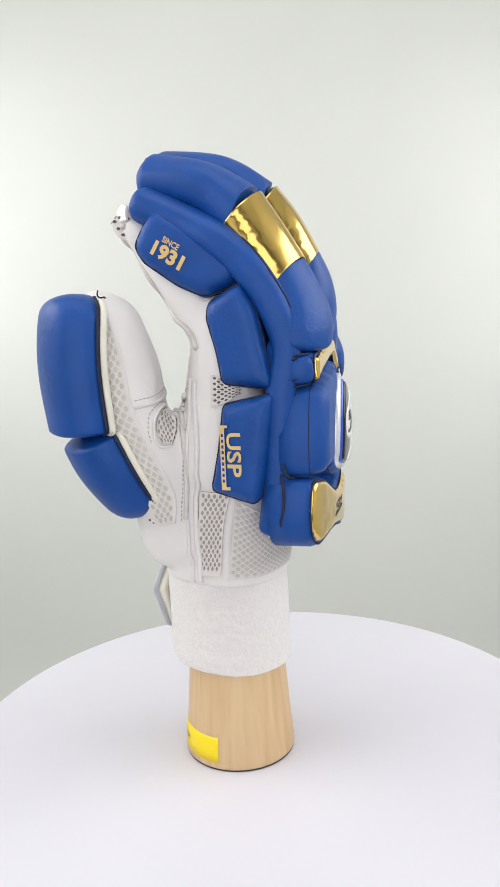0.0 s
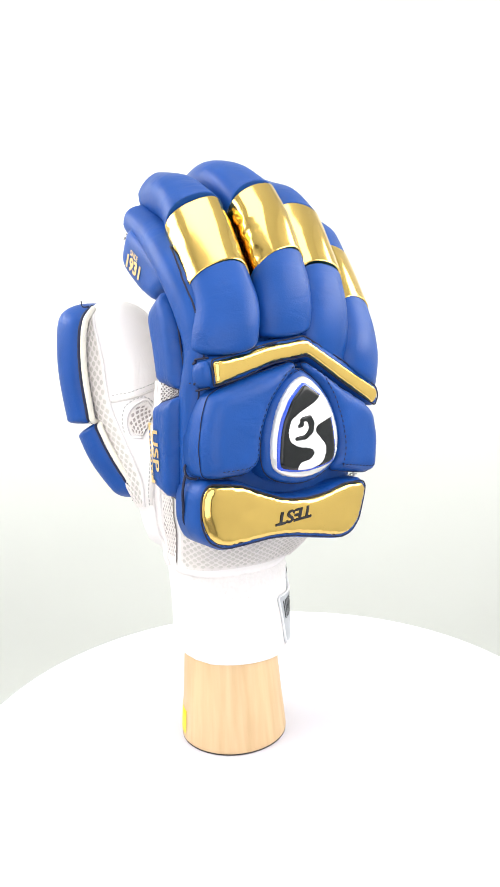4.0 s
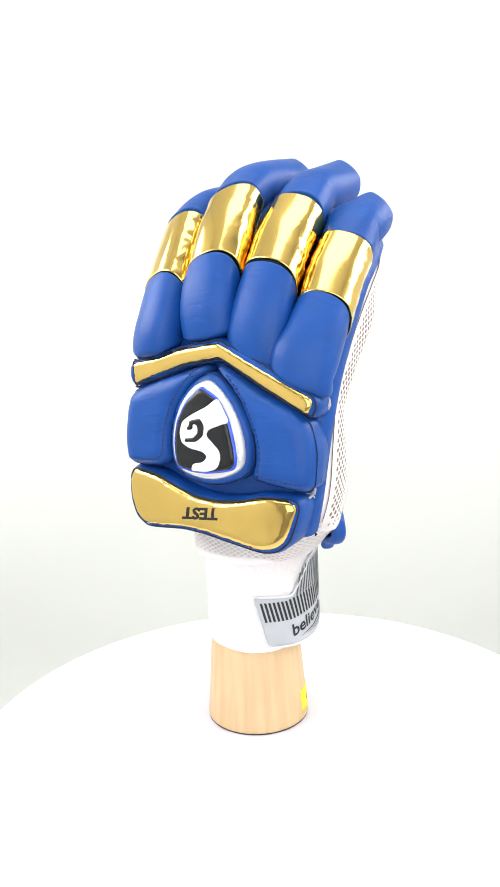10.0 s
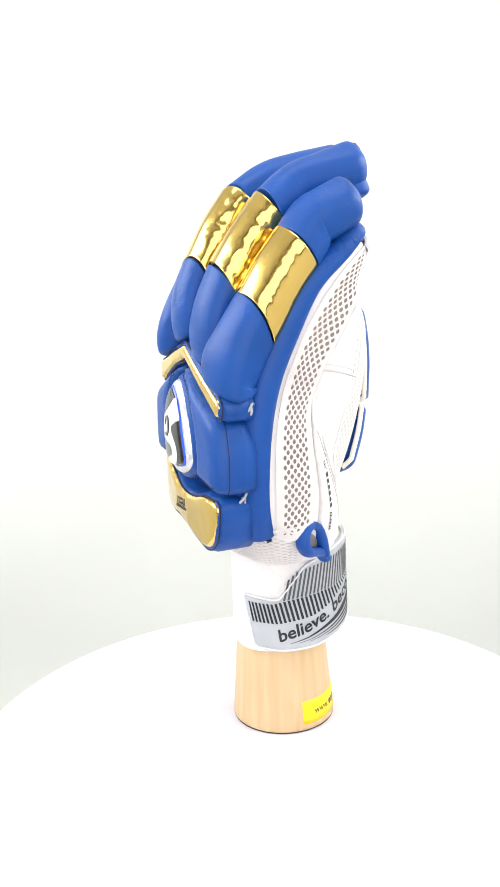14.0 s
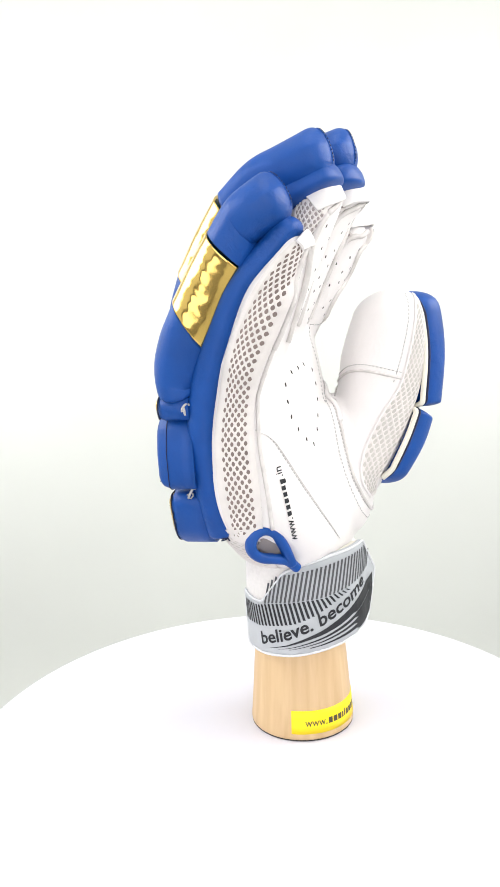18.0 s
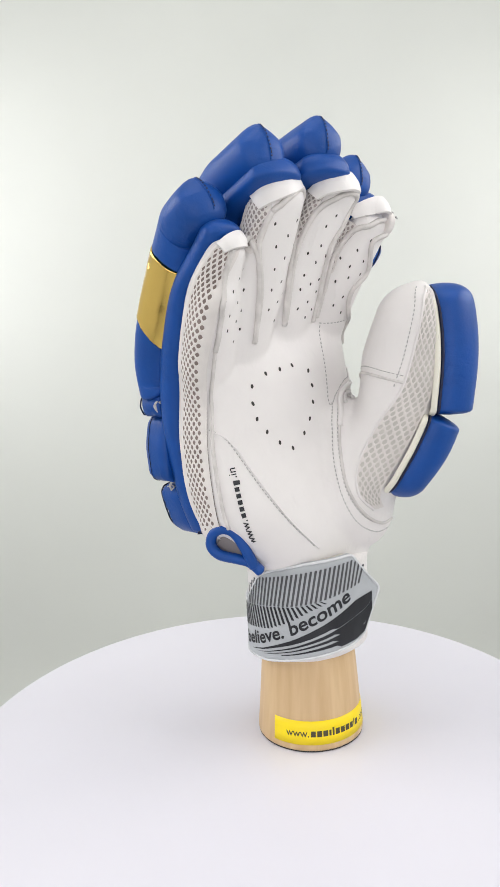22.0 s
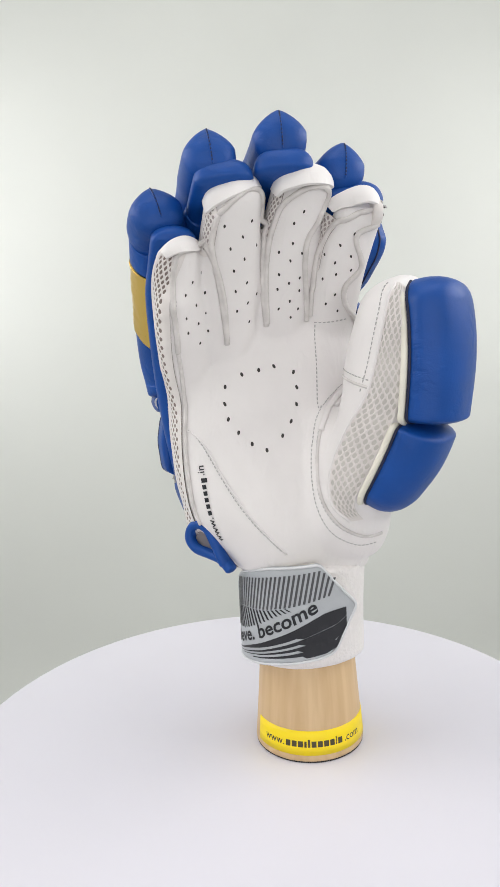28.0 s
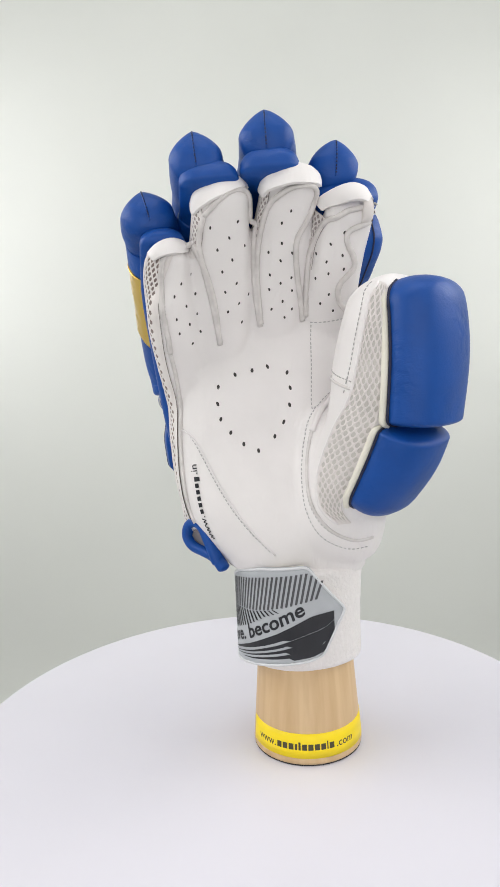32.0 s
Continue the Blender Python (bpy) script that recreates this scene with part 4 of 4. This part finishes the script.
tie([(-52.5, -45, 188), (-55.5, -46.5, 180), (-55.5, -46, 170), (-54, -44, 161), (-50, -46, 157)])
tie([(77, -42, 224), (80.5, -45, 225.5), (81.5, -47, 223), (79, -48, 220)], THREAD)
tie([(78, -46, 225), (81.5, -46, 222.5), (80, -46, 219.5)], THREAD)
tie([(67, -45, 174), (71, -47, 175), (71.5, -49, 172), (69, -51, 169)], THREAD)


def knot(p, n, material, size=3.0, seed=1):
    """A few loose ends of thread."""
    rnd = random.Random(seed)
    bm = bmesh.new()
    for _ in range(n):
        q, pts = Vector(p), []
        d = Vector((rnd.uniform(-1, 1), rnd.uniform(-1, 1), rnd.uniform(-1, 1)))
        for k in range(4):
            pts.append(tuple(q))
            d = (d + Vector((rnd.uniform(-1, 1), rnd.uniform(-1, 1), rnd.uniform(-1, 1))) * 0.9).normalized()
            q = q + d * size * 0.6
        cord(bm, pts, 0.45, 5, 10)
    return part("thread_knot", bm, material, glove, "knotted thread end")


for k, (p, n, m) in enumerate([((-47, -50.5, 250), 6, NAVY), ((-47, -50.5, 237), 5, NAVY), ((-47, -44, 186), 4, NAVY), ((-46, -42, 158), 3, NAVY), ((-66, 47, 212), 2, THREAD), ((-42, 34, 160), 4, NAVY), ((-41, 35, 158), 2, THREAD),
                               ((80, -47, 224), 3, THREAD), ((70, -48, 172), 3, THREAD), ((63, -30, 143), 5, NAVY), ((-64, 48, 285), 3, NAVY), ((-28, 51, 329), 2, THREAD), ((10, 51, 340), 1, THREAD)]):
    knot(p, n, m, 2.2, k)

# ---- wrist strap ----
def round_wrist(u, v, h):
    """On the strap's cylinder: u in millimetres along, v up; its pointed end stands off."""
    a = u / 42.0
    lift = max(0.0, a - radians(82)) / radians(28)
    r = 41.2 - 1.6 * min(1.0, max(0.0, -radians(30) - a) / radians(40)) + 8.0 * min(1.2, lift) ** 1.5 + h
    return Vector((3.5 + r * math.cos(a), 4.5 + r * math.sin(a), v))


DEG = 42.0 * math.pi / 180
OUT = [(-70, 97), (-57, 62), (-28, 61), (0, 62), (26, 65), (55, 69), (80, 73), (89, 76), (105, 105), (78, 130), (37, 127), (8, 122), (-8, 117), (-32, 95)]
wrist_strap = panel("wrist_strap", [(a * DEG, z) for a, z in OUT], round_wrist, 2.0, 1.2, 1.5, STRAP, glove, "silver-grey rubber wrist strap with printed bars", corner=3, step=2.0)
panel("strap_backing", [(a * DEG, z) for a, z in shrink(OUT, 1.5)], lambda u, v, h: round_wrist(u, v, h - 2.1), 4.0, 0.1, 1.5, PIPING, wrist_strap, "cream hook-and-loop backing", corner=3, step=2.5)
rim = round_outline([(a * DEG, z) for a, z in OUT], 3, 1.5)
bm = bmesh.new()
cord(bm, [tuple(round_wrist(u, v, 0.9)) for u, v in shrink(rim, 0.8)] + [tuple(round_wrist(*shrink(rim, 0.8)[0], 0.9))], 0.8, 6, 260)
part("strap_border", bm, STRAP_EDGE, wrist_strap, "pale moulded border")


def decal(name, polys, place, material, parent, label="", lift=0.25):
    """Flat print: polygons in the surface's own plane."""
    bm = bmesh.new()
    for poly in polys:
        vs = [bm.verts.new(place(u, v, lift)) for u, v in poly]
        bm.faces.new(vs)
    return part(name, bm, material, parent, label)


def label_bars(polys, place, material, parent, label, lift=0.25):
    for poly in polys:
        decal("label_bar", [poly], place, material, parent, label, lift)


top_z = lambda a: np.interp(a, [-40, -19, 8, 36, 71, 89], [101, 114, 118, 122, 126, 119])
mid_z = lambda a: np.interp(a, [-68, -38, -21, 11, 26, 52, 90], [93, 93, 96, 99, 100, 104, 112])
low_z = lambda a: np.interp(a, [-68, -38, -4, 16, 35, 58, 70], [80, 80, 84, 90, 98, 105, 110])
upper, lower = [], []
for a in np.arange(-62, 84, 3.9):
    w = 1.9
    if a > -30 and top_z(a) - mid_z(a) > 3:
        n = 6
        left = [((a + 5 * (k / n)) * DEG, mid_z(a) + (top_z(a) - mid_z(a)) * k / n) for k in range(n + 1)]
        for (u0, v0), (u1, v1) in zip(left, left[1:]):
            upper.append([(u0, v0), (u0 + w * DEG, v0), (u1 + w * DEG, v1), (u1, v1)])
    if mid_z(a) - low_z(a) > 1.5 and a < 66:
        n = 4
        left = [((a + 4.5 * (k / n)) * DEG, mid_z(a) - 0.4 + (low_z(a) - mid_z(a)) * k / n) for k in range(n + 1)]
        for (u0, v0), (u1, v1) in zip(left, left[1:]):
            lower.append([(u0, v0), (u1, v1), (u1 + (w + .3) * DEG, v1), (u0 + (w + .3) * DEG, v0)])
on_strap = lambda u, v, h: round_wrist(u, v, 1.2 + h)
for k in range(0, len(upper), 6):
    decal("printed_bar", upper[k:k + 6], on_strap, GREYPRINT, wrist_strap)
for k in range(0, len(lower), 4):
    decal("printed_bar", lower[k:k + 4], on_strap, BLACK, wrist_strap)
text_z = lambda a: np.interp(a, [-34, -5, 25, 52, 78], [67, 73, 82, 92, 103])
for f0, f1, a0 in ((0.0, 0.30, -22), (0.40, 0.52, -14), (0.60, 0.70, -4), (0.78, 0.92, 14)):
    A = np.linspace(a0, 96, 22)
    edge, sweep = [], []
    for a in A:
        grow = min(1, max(0, (a - a0) / 60))
        hi = text_z(min(a, 78)) - 3.2 + max(0, a - 78) * 0.22
        lo = np.interp(a, [-30, 0, 26, 55, 80, 89, 104], [63.5, 64.5, 67.5, 71.5, 75.5, 79, 103])
        d = max(0.5, hi - lo)
        wide = (f1 - f0) * (0.35 + 0.65 * grow) + (0.09 if a > 62 else 0.0)
        edge.append((a * DEG, hi - f0 * d, max(lo + 0.3, hi - (f0 + wide) * d)))
    for (u0, t0, b0), (u1, t1, b1) in zip(edge, edge[1:]):
        if t0 - b0 > 0.1 and t1 - b1 > 0.1:
            sweep.append([(u0, b0), (u1, b1), (u1, t1), (u0, t0)])
    decal("printed_sweep", sweep, on_strap, BLACK, wrist_strap, "black curved printed sweep")


def lettering(text, size, bold=0.0):
    """Flat outlines of words in the built-in font: corner points and faces."""
    cu = bpy.data.curves.new("words", "FONT")
    cu.body, cu.size, cu.offset, cu.resolution_u = text, size, bold, 3
    ob = new("words", cu)
    dep = bpy.context.evaluated_depsgraph_get()
    me = bpy.data.meshes.new_from_object(ob.evaluated_get(dep))
    out = [(v.co.x, v.co.y) for v in me.vertices], [tuple(p.vertices) for p in me.polygons]
    bpy.data.objects.remove(ob)
    bpy.data.curves.remove(cu)
    bpy.data.meshes.remove(me)
    return out


def words(name, text, size, place, material, parent, label, bold=0.0, lift=0.25, slant=0.0, width=None):
    vs, fs = lettering(text, size, bold)
    x0, x1 = min(v[0] for v in vs), max(v[0] for v in vs)
    k = width / (x1 - x0) if width else 1.0
    bm = bmesh.new()
    bv = [bm.verts.new(place((x - x0) * k + y * slant, y, lift)) for x, y in vs]
    for f in fs:
        try:
            bm.faces.new([bv[i] for i in f])
        except ValueError:
            pass
    bmesh.ops.triangulate(bm, faces=bm.faces)
    return part(name, bm, material, parent, label, smooth=False)


def along_strap(u, v, h):
    a = -31 + u / DEG
    z = text_z(a)
    slope = (text_z(a + 1) - text_z(a - 1)) / (2 * DEG)
    return on_strap(a * DEG - slope * v * 0.5, z + v, h)


words("lettering", "believe. become", 11.5, along_strap, BLACK, wrist_strap, "black lettering", bold=0.25, width=106 * DEG)
back_face = on_back(-67.1, 0.0014, slant=0.03)
FOIL = BVHTree.FromPolygons([SET.inverted() @ (v.co * 1000) for v in gold_cuff.data.vertices], [tuple(p.vertices) for p in gold_cuff.data.polygons])


def on_foil(u, v, h):
    hit = FOIL.ray_cast(Vector((u, -120, v)), Vector((0, 1, 0)))[0]
    return Vector((u, (hit.y if hit else back_face(u, v, 2.4).y) - h, v))


words("lettering", "TEST", 10.5, lambda u, v, h: on_foil(18 - u, 162.5 - v * 0.95 + (18 - u) * 0.05, h), BLACK, gold_cuff, "black lettering", bold=0.3, slant=0.2, width=26, lift=0.3)
c35, s35 = math.cos(radians(-32)), math.sin(radians(-32))
pad_a = on_side(-46.3, 0.05)
words("lettering", "1931", 10.5, lambda u, v, h: pad_a(25.5 - (u * c35 - v * s35), 309 + (u * s35 + v * c35), h), GOLDPRINT, glove, "gold lettering", bold=0.5, width=19.5)
words("lettering", "SINCE", 4.6, lambda u, v, h: pad_a(18.5 - (u * c35 - v * s35), 314.5 + (u * s35 + v * c35), h), GOLDPRINT, glove, "gold lettering", bold=0.1, width=10.5)
pad_b = on_side(-56.4, 0.1)
words("lettering", "USP", 11.0, lambda u, v, h: pad_b(-16.5 - v, 211.5 - u, h), GOLDPRINT, glove, "gold lettering", bold=0.25, width=24)
bars = [[(-12.5, 214), (-15.2, 214), (-15.2, 182), (-12.5, 182)], [(-12.5, 214), (-12.5, 215.5), (-17, 215.5), (-17, 214)], [(-12.5, 182), (-17.5, 182), (-17.5, 180.2), (-12.5, 180.2)]]
label_bars(bars, pad_b, GOLDPRINT, glove, "gold printed bar")
label_bars([[(-13.2, 211 - 3.1 * k), (-14.5, 211 - 3.1 * k), (-14.5, 209.2 - 3.1 * k), (-13.2, 209.2 - 3.1 * k)] for k in range(9)], pad_b, BLUE, glove, "tiny blue bar", lift=0.32)
# a line of small dark bars up the palm patch
line = laid([(69, 7, 190), (67.5, 8.5, 175), (64, 10, 158), (58.5, 12, 141.5)], 0.2, None, 60)
def up_palm(u, v, h):
    """Along the patch from its foot upwards; v across, h off the leather."""
    k = 59 - min(58.0, max(1.0, u / 50 * 58))
    i = int(k)
    p = Vector(line[i]).lerp(Vector(line[i + 1]), k - i)
    ahead = (Vector(line[i]) - Vector(line[i + 1])).normalized()
    _, no, _, _ = BODY.find_nearest(p)
    q = p + no.cross(ahead).normalized() * v
    return snap(q, 0.2 + h)


words("lettering", "www.", 6.6, lambda u, v, h: up_palm(u, v, h), BLACK, palm, "black lettering", bold=0.05, width=16.5)
words("lettering", ".in", 6.6, lambda u, v, h: up_palm(42.5 + u, v, h), BLACK, palm, "black lettering", bold=0.05, width=6)
label_bars([[(18.0 + 4.0 * k, -1.2 if k == 5 else 0), (20.7 + 4.0 * k, -1.2 if k == 5 else 0), (20.7 + 4.0 * k, 2.7), (18.0 + 4.0 * k, 2.7)] for k in range(6)], up_palm, BLACK, palm, "small black printed bar")

# pull loop at the little-finger edge
bm = bmesh.new()
tube(bm, [(54, 11, 122, 4.4, 3.0, 3.0), (58, 5, 128.5, 4.6, 3.1, 3.1), (63, -2, 131, 4.6, 3.1, 3.1), (69, -9, 133.5, 4.6, 3.1, 3.1), (72, -13, 139, 4.6, 3.1, 3.1), (71, -12, 146, 4.6, 3.1, 3.1), (68, -7, 149.5, 4.6, 3.1, 3.1), (64, -1, 147, 4.6, 3.1, 3.1), (61, 4, 138, 4.6, 3.1, 3.1), (57, 8, 125, 4.4, 3.0, 3.0)], (0.8, 0.6, 0.0), cap=(2, 2), seg=16, n=60)
pull_loop = part("pull_loop", bm, BLUE, glove, "blue leather pull loop")
bm = bmesh.new()
bm.faces.new([bm.verts.new(p) for p in ((58, 5, 130), (63, -2, 132.5), (68, -8, 135), (70, -10, 140), (69, -9, 145), (66.5, -5, 147), (63, 0, 145), (60, 4, 137))])
bmesh.ops.solidify(bm, geom=bm.faces[:], thickness=1.0)
part("loop_lining", bm, MESH_BACK, pull_loop, "brown cloth inside the loop")

# ---- label on the stand ----
def on_post(u, v, h):
    a = u / 34.0
    r = 35.3 - (v - 2) * 0.079 + h
    return Vector((r * math.cos(a), r * math.sin(a), v))


D34 = 34.0 * math.pi / 180
bm = bmesh.new()
n = 60
lo = [(0 + 172 * k / n, 5.2, 20.6) for k in range(n + 1)]
top = [[bm.verts.new(on_post(a * D34, z0 + (z1 - z0) * j / 3, 0.25)) for j in range(4)] for a, z0, z1 in lo]
low = [[bm.verts.new(on_post(a * D34, z0 + (z1 - z0) * j / 3, 0.02)) for j in range(4)] for a, z0, z1 in lo]
for i in range(n):
    for j in range(3):
        bm.faces.new((top[i][j], top[i + 1][j], top[i + 1][j + 1], top[i][j + 1]))
    bm.faces.new((top[i][0], low[i][0], low[i + 1][0], top[i + 1][0]))
    bm.faces.new((top[i][3], top[i + 1][3], low[i + 1][3], low[i][3]))
sticker = part("sticker", bm, YELLOW, stand, "bright yellow paper label with a line of print")
words("lettering", "www.", 7.0, lambda u, v, h: on_post(15 * D34 + u, 10.4 + v, h), DARKPRINT, sticker, "dark lettering", bold=0.05, width=25 * D34, lift=0.32)
words("lettering", ".com", 7.0, lambda u, v, h: on_post(106 * D34 + u, 10.4 + v, h), DARKPRINT, sticker, "dark lettering", bold=0.05, width=22 * D34, lift=0.32)
marks, a = [], 42.0
for wd, h0 in ((5, 3.8), (5.2, 3.8), (5.2, 3.8), (2.4, 3.8), (2.2, 5), (5, 3.8), (5.2, 3.8), (5.2, 3.8), (5, 3.8), (1.3, 5.2), (5.2, 3.8)):
    marks.append([(a * D34, 10.4), ((a + wd) * D34, 10.4), ((a + wd) * D34, 10.4 + h0), (a * D34, 10.4 + h0)])
    a += wd + 1.4
label_bars(marks, on_post, DARKPRINT, sticker, "small dark printed bar", lift=0.32)


def motions():
    """The turntable's disc carries the stand and the glove round."""
    rows = [(t, pose(0, 0, 0, 0, 0, a)) for t, a in TURN]
    walk(platform, rows)
    walk(stand, [(t, m @ FOOT @ STAND_AT) for t, m in rows])
    walk(glove, [(t, m @ FOOT) for t, m in rows])


motions()
